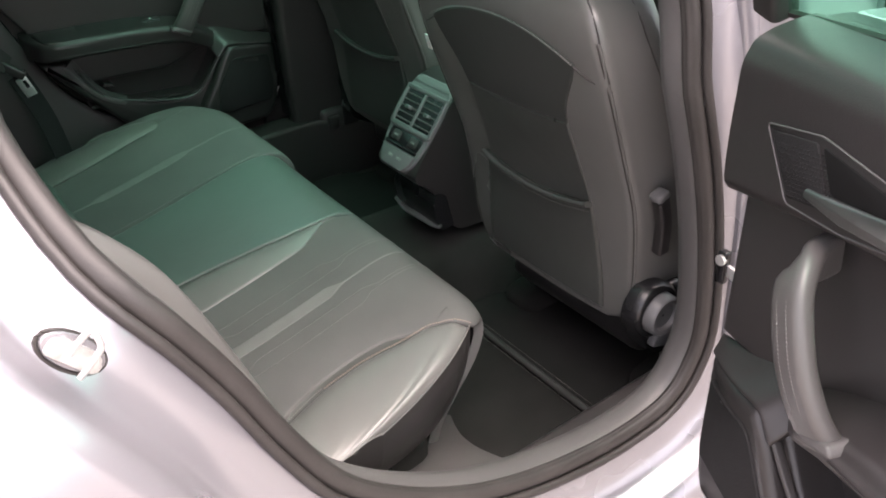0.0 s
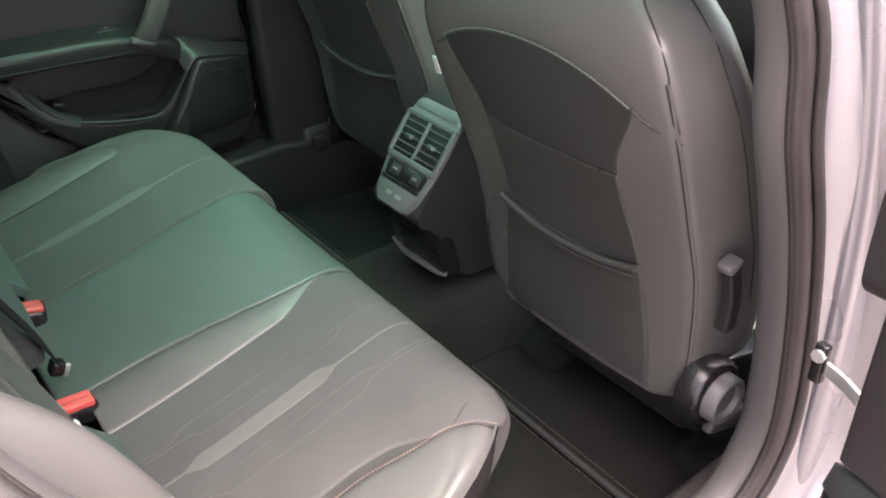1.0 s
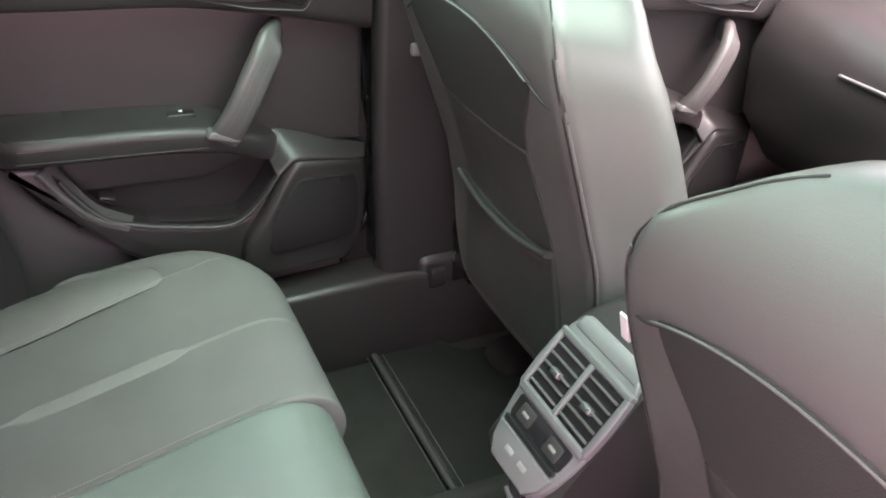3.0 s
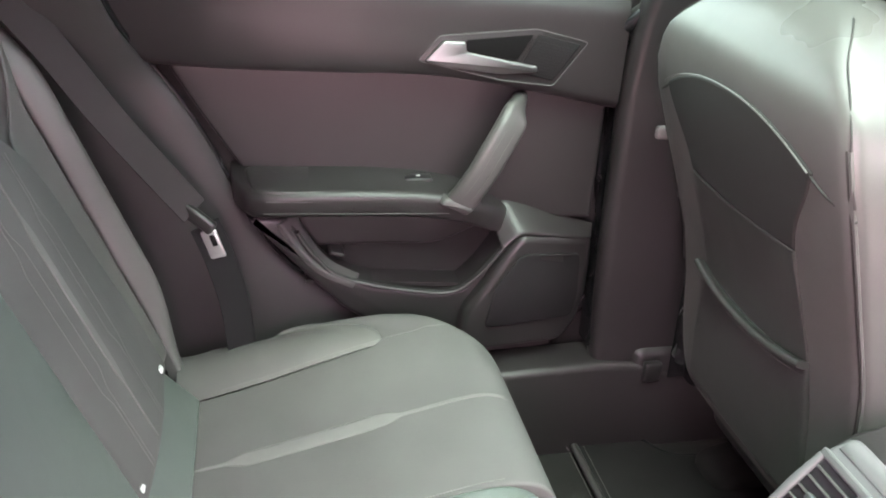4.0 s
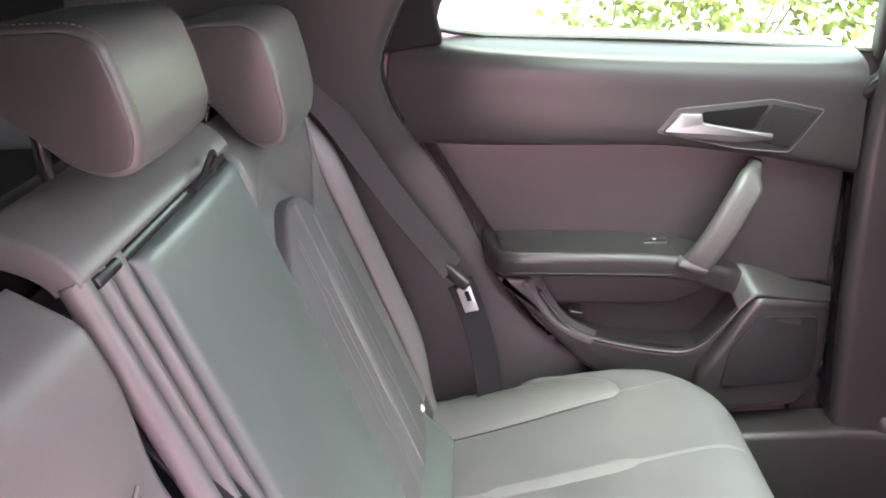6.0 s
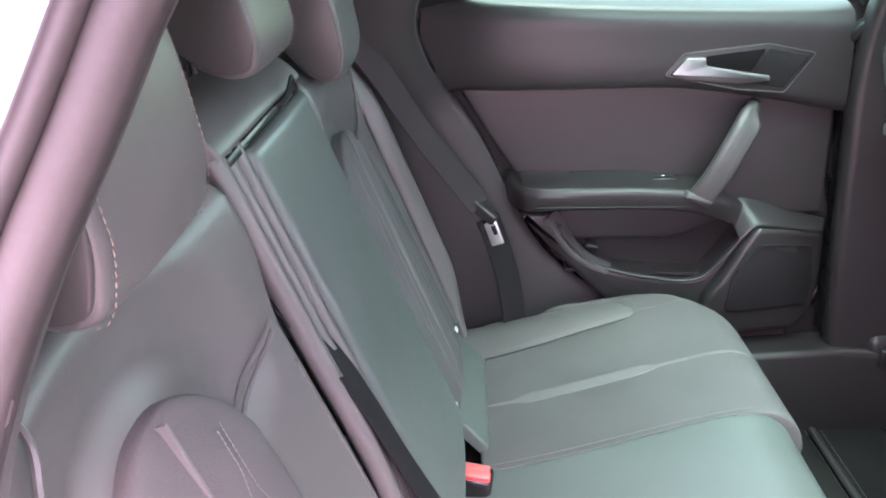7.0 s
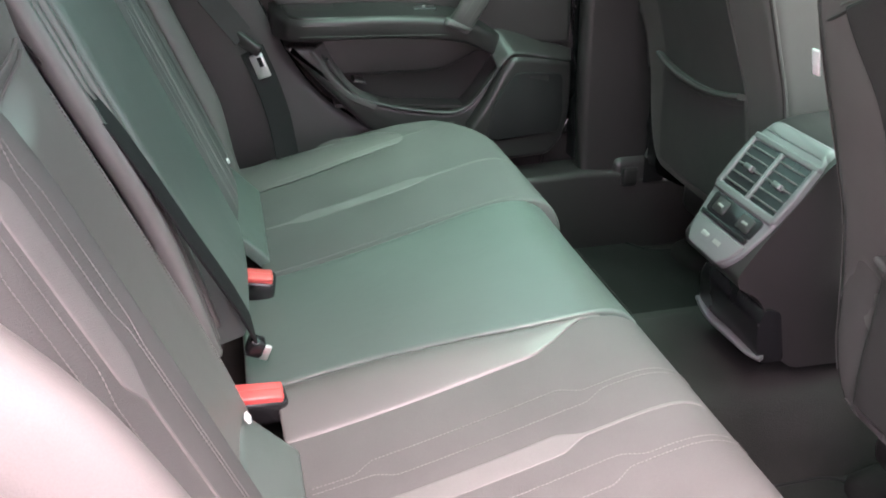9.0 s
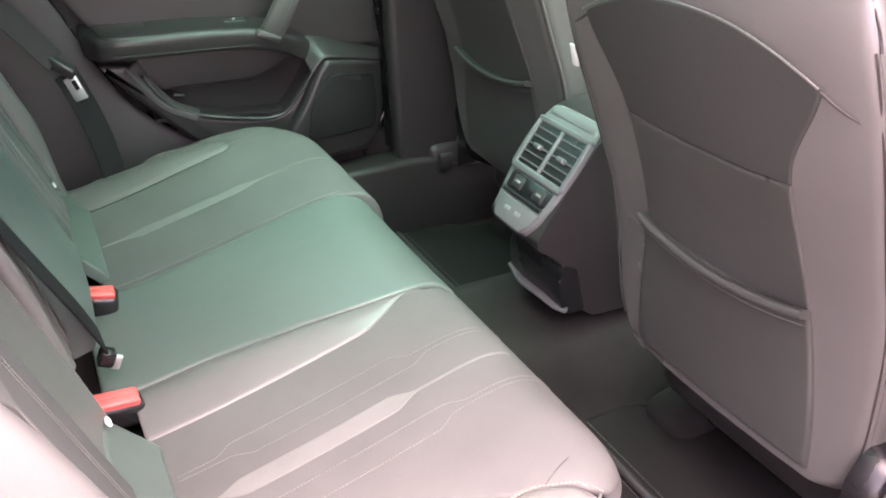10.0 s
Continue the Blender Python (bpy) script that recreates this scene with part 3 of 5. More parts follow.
    part("pad_seam", tube(spline([place(0.278, 0.142, 0.828), place(0.272, 0.1405, 0.806), place(0.248, 0.138, 0.792)], 0.006), 0.0010, 6), RUBBER, arm, "dark seam at the pad's end")
    part("lip_line", tube(spline([place(x, 0.1400, 0.802 - 0.012 * (x - 0.07) / 0.4) for x in (0.135, 0.20, 0.30, 0.42)], 0.02), 0.0008, 6), RUBBER, arm, "dark joint under the lip")
    sw = part("window_switch", prism(rounded([(0.355, 0.075), (0.40, 0.075), (0.40, 0.10), (0.355, 0.10)], 0.004), lambda a, b, c: place(a, b, 0.829 + c), -0.004, 0.006, 0.002), BLACK, arm, "black window switch")
    part("switch_mark", prism([(0.375, 0.085), (0.381, 0.085), (0.381, 0.088), (0.375, 0.088)], lambda a, b, c: place(a, b, 0.836 + c), -0.003, 0.0005, 0.0002), WHITE, sw)
    # grab handle
    path = spline([place(0.432, 0.138, 0.804), place(0.446, 0.150, 0.830), place(0.466, 0.157, 0.868), place(0.484, 0.156, 0.904), place(0.504, 0.147, 0.936), place(0.517, 0.128, 0.950), place(0.533, 0.085, 0.950)], 0.008)
    grab = part("grab_handle", sweep(path, flat(0.046, 0.024, 0.010), tuple(out)), HANDLE, d, "leatherette-covered diagonal grab handle")
    along = (Vector(place(0.5, 0, 0.7)) - Vector(place(0.4, 0, 0.7))).normalized()
    for off in (-0.006, 0.006):
        part("stitching", stitches([p + out * 0.0112 * 1.1 + along * off + Vector((0, 0, -off * 0.6)) for p in path[2:-6]], tuple(out)), THREAD, grab)
    part("handle_foot", prism(rounded([(0.402, 0.812), (0.452, 0.796), (0.458, 0.804), (0.442, 0.814), (0.410, 0.824)], 0.006), lambda a, b, c: place(a, c, b), 0.06, 0.156, 0.004), TRIMGREY, grab, "satin grey handle foot")
    # lower panel with the map pocket, speaker
    low = [(0.105, 0.775), (0.165, 0.772), (0.184, 0.752), (0.205, 0.712), (0.245, 0.668), (0.30, 0.646), (0.37, 0.630), (0.43, 0.622), (0.465, 0.632), (0.495, 0.665), (0.53, 0.720), (0.55, 0.738), (0.60, 0.738), (0.665, 0.728),
           (0.693, 0.716), (0.697, 0.68), (0.698, 0.60), (0.682, 0.545), (0.645, 0.517), (0.55, 0.512), (0.42, 0.522), (0.34, 0.545), (0.262, 0.598), (0.205, 0.660), (0.15, 0.722)]
    if front:
        low = [(x if x > 0.25 else x - 0.1, z) for x, z in low]
    low_p = part("pocket_panel", prism(rounded(low, 0.012, 2), lambda a, b, c: place(a, c * ease(a, [0.40, 0.58, 0.65, 0.70], [1.0, 0.98, 0.84, 0.60]), b), 0.02, 0.094, 0.012, 3), HARD, d, "moulded lower door panel with a map pocket")
    part("pocket_floor", prism([(0.20, 0.645), (0.50, 0.622), (0.50, 0.629), (0.20, 0.652)], lambda a, b, c: place(a, c, b), 0.02, 0.08, 0), HARD, low_p)
    def end_facet(u, v):
        x, z = ease(u, [0, 0.35, 0.7, 1.0], [0.160, 0.192, 0.228, 0.280]), ease(u, [0, 0.35, 0.7, 1.0], [0.764, 0.716, 0.678, 0.652])
        w_ = 0.024 - 0.014 * u
        return place(x + w_ * v, 0.101 - 0.030 * v, z + 0.4 * w_ * v)
    part("pocket_end", panel(face_in(end_facet), 0.17, 0.025, 20, 6, 0.004, 0.002, 0, 0.010), TRIMGREY, low_p, "lighter grey end of the map pocket")
    part("bottle_clip", prism(rounded([(0.238, 0.690), (0.266, 0.685), (0.263, 0.691), (0.242, 0.697)], 0.002), lambda a, b, c: place(a, c, b), 0.03, 0.070, 0.002), HARD, low_p)
    pod = [(0.462, 0.596), (0.500, 0.652), (0.528, 0.706), (0.551, 0.738), (0.605, 0.732), (0.665, 0.719), (0.694, 0.710), (0.698, 0.66), (0.698, 0.60), (0.682, 0.545), (0.645, 0.517), (0.50, 0.516), (0.455, 0.545)]
    pod_ = part("speaker_pod", prism(rounded(pod, 0.012, 3), lambda a, b, c: place(a, c * ease(a, [0.40, 0.58, 0.65, 0.70], [1.0, 0.98, 0.84, 0.60]), b), 0.02, 0.122, 0.014, 4), HARD, d, "moulded black speaker housing")
    spk = [(0.512, 0.640), (0.556, 0.704), (0.60, 0.702), (0.668, 0.688), (0.676, 0.61), (0.668, 0.566), (0.500, 0.566)]
    part("speaker_grille", prism(rounded(spk, 0.012, 3), lambda a, b, c: place(a, c * ease(a, [0.40, 0.58, 0.65, 0.70], [1.0, 0.98, 0.84, 0.60]), b), 0.110, 0.1245, 0.002), GRILLE, pod_, "perforated black speaker grille")
    rim = spline([place(x, 0.094 + 0.012 * step01(x, 0.45, 0.53), z) for x, z in ((0.186, 0.746), (0.205, 0.714), (0.245, 0.669), (0.30, 0.647), (0.37, 0.631), (0.43, 0.623), (0.466, 0.634), (0.496, 0.668), (0.522, 0.706), (0.540, 0.728))], 0.012)
    # lighter than the panel: the light along the rim is in the colour
    part("pocket_rim", sweep(rim, flat(0.007, 0.012, 0.003), tuple(out)), SIDETRIM, low_p, "smooth rounded pocket rim")
    def ledge(u, v):
        x0, z0 = ease(u, [0, 0.25, 1.0], [0.520, 0.556, 0.690]), ease(u, [0, 0.25, 1.0], [0.712, 0.741, 0.711])
        x1, z1 = ease(u, [0, 0.25, 1.0], [0.500, 0.535, 0.694]), ease(u, [0, 0.25, 1.0], [0.772, 0.784, 0.734])
        k = ease(x0, [0.40, 0.58, 0.65, 0.70], [1.0, 0.98, 0.84, 0.66])
        return place(x0 + (x1 - x0) * v, 0.120 * k + (0.070 - 0.120 * k) * v, z0 + (z1 - z0) * v)
    part("pod_ledge", panel(face_in(ledge), 0.2, 0.05, 24, 8, 0.005, 0.003, 0, 0.012), SOFT, pod_, "smooth sloping top of the housing")
    # inner release handle
    bez = [(0.362, 1.030), (0.392, 1.066), (0.54, 1.076), (0.624, 1.056), (0.574, 0.990), (0.49, 1.000)]
    rel = part("release_bezel", prism(rounded(bez, 0.006), lambda a, b, c: place(a, bulge(a) + c, b), -0.05, 0.0022, 0.001), HARD, d, "black handle recess")
    # flat plate; the recess's depth is only shade painted in matt black
    part("recess", prism(rounded([(0.432, 1.060), (0.535, 1.068), (0.512, 1.030), (0.434, 1.042)], 0.004), lambda a, b, c: place(a, bulge(a) + c, b), -0.03, 0.0042, 0.0005), MATT, rel, "flat black plate for the shade of a recess")
    part("textured_cover", prism(rounded([(0.543, 1.068), (0.612, 1.053), (0.572, 0.998), (0.515, 1.012)], 0.004), lambda a, b, c: place(a, bulge(a) + c, b), -0.02, 0.0046, 0.001), GRILLE, rel, "textured cover beside the handle")
    part("release_lever", prism(rounded([(0.371, 1.031), (0.398, 1.060), (0.431, 1.058), (0.433, 1.044), (0.50, 1.030), (0.545, 1.022), (0.546, 1.012), (0.49, 1.010), (0.40, 1.022)], 0.004), lambda a, b, c: place(a, bulge(a) + c, b), -0.01, 0.008, 0.003), SATIN, rel, "satin chrome release lever")
    part("bezel_edge", tube([Vector(place(a, bulge(a) + 0.0022, b)) for a, b in rounded(bez, 0.006)], 0.0011, 6, True), TRIMGREY, rel, "thin grey bezel edge")
    stud_v, stud_f = [], []
    for i in range(15):
        for j in range(12):
            a = 0.533 + 0.0048 * i - 0.0026 * j
            b = 1.061 - 0.0011 * i - 0.0040 * j
            k = len(stud_v)
            stud_v += [place(a + dx, bulge(a) + 0.0045, b + dz_) for dx, dz_ in ((-0.0014, 0), (0, -0.0014), (0.0014, 0), (0, 0.0014))] + [place(a, bulge(a) + 0.0056, b)]
            stud_f += [[k + q, k + (q + 1) % 4, k + 4] for q in range(4)]
    part("cover_studs", (stud_v, stud_f), GRILLE, rel, "fine raised studs", smooth=False)
    # window
    tilt = lambda z: 0.045 + (z - 1.15) * 0.36
    win = [(0.006, 1.235), (0.0, 1.195), (0.10, 1.176), (0.40, 1.160), (0.742, 1.130), (0.714, 1.30), (0.680, 1.405), (0.55, 1.432), (0.30, 1.43), (0.16, 1.395), (0.06, 1.32)]
    if front:
        win = [(-0.03, 1.17), (0.3, 1.165), (0.69, 1.14), (0.55, 1.30), (0.30, 1.42), (0.0, 1.435), (-0.03, 1.43)]
    part("window_pane", prism(win, lambda a, b, c: place(a, tilt(b) + c, b), -0.004, 0.0, 0), GLASS, d, "green tinted side window", smooth=False)
    nb = 2 if front else 4
    sides = win[nb:] + win[:1 if front else 2]
    edge = spline([place(a, tilt(b), b) for a, b in sides], 0.02)
    part("window_frame", sweep(edge, flat(0.045, 0.034, 0.008), tuple(out)), RUBBER, d, "black window frame")
    if not front:
        corner = [(-0.090, 1.150), (0.030, 1.168), (0.016, 1.235), (0.055, 1.325), (0.10, 1.41), (-0.078, 1.41)]
        part("corner_trim", prism(rounded(corner, 0.010), lambda a, b, c: place(a, tilt(b) + c, b), -0.012, 0.030, 0.006), LINER, d, "black trim at the window's rear corner")
    low_edge = spline([place(a, tilt(b) - 0.004, b) for a, b in win[:nb + 1] if b < 1.2], 0.03)
    part("belt_seal", tube(low_edge, 0.005, 6), RUBBER, d, "thin black belt-line seal")
    return d


build_door("door_1", "closed rear car door with black trim, armrest and tinted window", lambda x, n, z: (x, 0.80 - n, z))
ca, sa = math.cos(radians(71)), math.sin(radians(71))
build_door("door_2", "opened rear car door with black trim and grab handle", lambda x, n, z: (0.628 - (0.74 - x) * ca - n * sa, -0.848 - (0.74 - x) * sa + n * ca, z + 0.012), swung=True)
build_door("door_3", "closed front car door with black trim beyond the front seats", lambda x, n, z: (x + 0.92, 0.80 - n, z - 0.06), True)
cb, sb = math.cos(radians(62)), math.sin(radians(62))
build_door("door_4", "opened front car door ahead of the opened rear door", lambda x, n, z: (1.62 - (0.74 - x) * cb - n * sb, -0.86 - (0.74 - x) * sb + n * cb, z - 0.06), True, True)


# ---- rear bench ----
CP = spline([(-0.03, 0, 0.556), (0.03, 0, 0.561), (0.12, 0, 0.580), (0.22, 0, 0.606), (0.31, 0, 0.632), (0.37, 0, 0.646), (0.41, 0, 0.646), (0.44, 0, 0.630),
             (0.457, 0, 0.600), (0.458, 0, 0.568), (0.440, 0, 0.525), (0.405, 0, 0.475), (0.37, 0, 0.42), (0.35, 0, 0.34)], 0.01)
CL = [0.0]
for p, q in zip(CP, CP[1:]):
    CL.append(CL[-1] + (q - p).length)
CEND = CL[-1]


def cushion(a, y, h=0.0):
    """The bench's upper surface: a metres from the rear along it, then over the front edge."""
    x, z = np.interp(a, CL, [p.x for p in CP]), np.interp(a, CL, [p.z for p in CP])
    e = 0.004
    tx = np.interp(a + e, CL, [p.x for p in CP]) - np.interp(a - e, CL, [p.x for p in CP])
    tz = np.interp(a + e, CL, [p.z for p in CP]) - np.interp(a - e, CL, [p.z for p in CP])
    t = Vector((tx, 0, tz)).normalized()
    y_in_, y_out = (0.44, 0.616) if y < 0 else (0.48, 0.664)
    u = min(max((abs(y) - y_in_) / (y_out - y_in_), 0), 0.999)
    if y > 0.207:
        x += 0.020 * step01(x, 0.20, 0.44)
    drop = 0.32 * (1 - math.sqrt(1 - u ** 2.6)) * step01(x, -0.05, 0.42)  # the outer front corner is rounded in plan
    z += np.interp(x - drop, [-0.03, 0.12, 0.22, 0.31, 0.37], [0.556, 0.580, 0.606, 0.632, 0.646]) - np.interp(x, [-0.03, 0.12, 0.22, 0.31, 0.37], [0.556, 0.580, 0.606, 0.632, 0.646])
    turn = Vector((math.cos(1.3 * u * u), math.copysign(math.sin(1.3 * u * u), y))) if tz < 0 else Vector((1, 0))
    n = Vector((-t.z * turn.x, -t.z * turn.y, t.x))
    return Vector((x - drop, y, z)) + n * h


def inner_shift(a):
    """How far the seam beside the centre cushion leans towards the middle, rear to front."""
    return 0.050 * (1 - step01(a, 0.10, 0.42))


def seam_rise(a):
    """How far the seam beside the centre cushion stands up, falling away towards the front."""
    return 0.010 - 0.011 * step01(a, 0.26, 0.44)


bench = thing("rear_bench_seat", (0.1, 0.02, 0.29), "three-place rear bench in dark leatherette and woven cloth with light stitching", "car seat")
part("base", rbox((0.14, 0.015, 0.40), (0.38, 1.12, 0.20), 0.06, None, 4), CARPET, bench, "black seat base")


def side_cushion(inner, outer_seam, outer, sgn, stripe, bolster_in, wide):
    """One outboard sitting place; sgn +1 on the car's left."""
    def left(a):
        return inner + sgn * (0.001 + 0.038 * (1 - step01(a, 0.33, 0.43))) if bolster_in else inner

    rim = next(l for l, p in zip(CL, CP) if p.x > 0.430)

    def groove(a):
        """Width of the sunken strip between the nearer place's insert and its bolster."""
        return 0.020 * step01(a, 0.04, 0.16) * (1 - step01(a, 0.31, 0.385))

    def dish(y):
        k = (y - (inner + outer_seam(0.2)) / 2) / 0.2
        return -0.007 * max(0.0, 1 - k * k)

    def ins(u, v):
        a = 0.05 + (CEND - 0.05) * u
        y0, y1 = (inner + sgn * 0.003 if bolster_in else inner), outer_seam(a)
        if sgn > 0:
            y1 += (outer - 0.004 - y1) * step01(a, 0.33, 0.43)
        else:
            y1 += groove(a)
            y1 += (-0.505 - y1) * step01(a, rim + 0.012, rim + 0.04)
        y = y0 + (y1 - y0) * v
        return cushion(a, y, dish(y) * (1 - step01(a, 0.36, 0.5)))
    flip = (lambda f: (lambda u, v: f(u, 1 - v))) if sgn < 0 else (lambda f: f)
    body = part("seat_cushion", panel(flip(ins), CEND, 0.4, 70, 24, 0.006, 0.004), FABRIC, bench, "dark woven cloth cushion insert")

    if bolster_in:
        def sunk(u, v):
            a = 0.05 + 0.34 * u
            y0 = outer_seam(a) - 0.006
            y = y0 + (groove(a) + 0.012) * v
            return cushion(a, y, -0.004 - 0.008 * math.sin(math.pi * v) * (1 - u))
        # the groove's shade is painted by the darker leatherette
        part("seam_groove", panel(sunk, 0.34, 0.03, 50, 8, 0.002, 0.0002, 0, 0.002), SHADEDSIDE, body, "sunken strip beside the bolster, its shade put into the colour")

        def ib(u, v):
            a = 0.05 + 0.385 * u
            y0 = inner - sgn * inner_shift(a)
            y = y0 + (left(a) - y0) * v
            return cushion(a, y, seam_rise(a) * (1 - v) + (0.001 + dish(y)) * v + 0.011 * math.sin(math.pi * v ** 0.85) * (1 - u * u))
        part("inner_bolster", panel(flip(ib), 0.4, 0.06, 60, 16, 0.006, 0.002), LEATHER, bench, "smooth leatherette inner bolster")

    def ob(u, v):
        a = 0.03 + (rim - 0.03) * u
        y0 = outer_seam(a)
        if sgn > 0:
            y0 += 0.94 * (outer - y0) * step01(a, 0.34, 0.425)
        y = y0 + (outer - y0) * v
        return cushion(a, y, 0.010 * math.sin(math.pi * v) * (1 - u ** 3) + 0.002 - 0.006 * max(u ** 14, v ** 14) - 0.004 * (1 - v) ** 12)
    part("outer_bolster", panel(flip(ob), 0.42, 0.1, 60, 28, 0.004, 0.0004, 0, 0.004), LEATHER, bench, "smooth leatherette outer bolster")
    # the side under the rim, round to the front, coloured black for its shade
    brim = [cushion(a, outer, -0.005) for a in np.arange(0.03, rim, 0.012)] + [cushion(rim, y, -0.005) for y in np.linspace(outer, outer_seam(rim) - sgn * 0.004 if sgn > 0 else -0.500, 16)]
    brim = spline(brim, 0.012)
    vs, fs, rows = [], [], 9
    for i, p in enumerate(brim):
        t = (brim[min(i + 2, len(brim) - 1)] - brim[max(i - 2, 0)])
        o = Vector((t.y, -t.x, 0)).normalized() * -sgn
        if o.y * sgn < 0 and abs(o.y) > 0.3:
            o = -o
        for k in range(rows):
            v = k / (rows - 1)
            vs.append(Vector((p.x, p.y, p.z + (0.462 - p.z) * v)) + o * (0.003 * math.sin(math.pi * v) - 0.040 * v * v))
    fs = [[i * rows + k, (i + 1) * rows + k, (i + 1) * rows + k + 1, i * rows + k + 1] for i in range(len(brim) - 1) for k in range(rows - 1)]
    part("side_panel", (vs, fs), SOFT, bench, "cushion side, coloured black for the shade under its rim")
    part("edge_piping", tube(brim, 0.0015, 6), LEATHER, bench, "leatherette edge piping")
    # light centre stripe and its stitched companions
    def half(a):
        return 0.0020 + wide * step01(a, 0.10, 0.135) * (1 - step01(a, 0.312, 0.347))

    def st(u, v):
        a = 0.06 + (0.475 - 0.06) * u
        y = stripe + sgn * (2 * v - 1) * half(a)
        return cushion(a, y, dish(y) * (1 - step01(a, 0.36, 0.5)) + 0.0007)
    part("centre_stripe", panel(flip(st), 0.42, 0.03, 90, 6, 0.003, 0.0012, 0, 0.006), STRIPE, body, "light grey woven stripe")
    for side in (-1, 1):
        for ends, mids, s0, s1 in ((0.052, 0.041, 0.13, 0.358), (0.060, 0.073, 0.11, 0.338)) if sgn < 0 else ((0.003, wide + 0.003, 0.10, 0.300),):
            line, nor = [], []
            for a in np.arange(0.07, 0.50, 0.004):
                o = ends + (mids - ends) * step01(a, s0, s0 + 0.03) * (1 - step01(a, s1, s1 + 0.03))
                y = stripe + side * o
                line.append(cushion(a, y, dish(y) * (1 - step01(a, 0.36, 0.5)) + 0.0004))
                nor.append((cushion(a, y, 0.01) - cushion(a, y, 0)).normalized())
            part("stitching", stitches(line, nor), THREAD, body)
    for a0, a1, f, th in ((0.10, 0.20 if sgn < 0 else 0.44, lambda a: outer_seam(a) + (-0.003 if sgn < 0 else -0.004), THREAD), (0.05, 0.43, lambda a: inner + (inner_shift(a) - 0.004 if sgn < 0 else 0.004), REDTHREAD)):
        line = [cushion(a, f(a), 0.004 if th is REDTHREAD else 0.008) for a in np.arange(a0, a1, 0.005)]
        part("stitching", stitches(line, (0, 0, 1), r=0.0006), THREAD, body)
    if sgn < 0:
        front = [cushion(a, outer_seam(a) - 0.003, 0.005) for a in np.arange(0.20, rim, 0.003)]
        part("stitching", stitches(front, (0, 0, 1), 0.0042, 0.0032, 0.0008), REDTHREAD, body, "copper-coloured stitching")
        tee = spline([cushion(a, y, 0.001) for a, y in ((0.403, -0.508), (0.412, -0.502), (0.422, -0.497), (0.432, -0.493))], 0.006)
        part("seam", tube(tee, 0.0007, 6), SHADEDSIDE, body)
    # rear flap with the anchor openings
    def flap(u, v):
        y = (inner + sgn * 0.055) + (outer_seam(0.05) - inner - sgn * 0.055) * u
        return Vector((0.036 - 0.058 * v, y, 0.560 + 0.066 * v))
    part("rear_flap", panel(flap if sgn > 0 else (lambda u, v: flap(1 - u, v)), 0.3, 0.075, 20, 6, 0.008, 0.004), LEATHER_GREENLIT, bench, "leatherette flap over the anchor points")
    for u in (0.06, 0.95):
        c = flap(u, 0.97)
        part("anchor_tag", rbox(c + Vector((0.006, 0, 0.004)), (0.004, 0.012, 0.008), 0.001, (0, -30, 0)), WHITE, bench, "small white anchor tag")


side_cushion(-0.125, lambda a: -0.520 + 0.036 * step01(a, 0.03, 0.22) - 0.020 * step01(a, 0.25, 0.38) - 0.034 * step01(a, 0.375, 0.48), -0.612, -1, -0.299, True, 0.0125)
side_cushion(0.208, lambda a: 0.533 + 0.024 * step01(a, 0.0, 0.36), 0.660, 1, 0.385, False, 0.011)


def mid_c(u, v):
    a = 0.015 + (CEND - 0.015) * u
    y0 = -0.122 + inner_shift(a)
    y = y0 + (0.205 - y0) * v
    return cushion(a, y, seam_rise(a) * (1 - v) + 0.002 - 0.004 * (1 - (2 * v - 1) ** 2) * (1 - u))


part("centre_cushion", panel(mid_c, CEND, 0.33, 60, 24, 0.008, 0.004), LEATHER_GREENLIT, bench, "smooth leatherette centre cushion, green glass light in its colour")

NB = Vector((0.937, 0, 0.350))


def backrest(y, z, h=0.0):
    return Vector((-0.374 * (z - 0.58), y, z)) + NB * h


part("back_frame", prism([(-0.06, 0.50), (-0.075, 0.60), (-0.265, 1.13), (-0.30, 1.15), (-0.36, 1.13), (-0.17, 0.50)], lambda a, b, c: (a, c, b), -0.60, 0.67, 0.02), HARD, bench, "black backrest core")


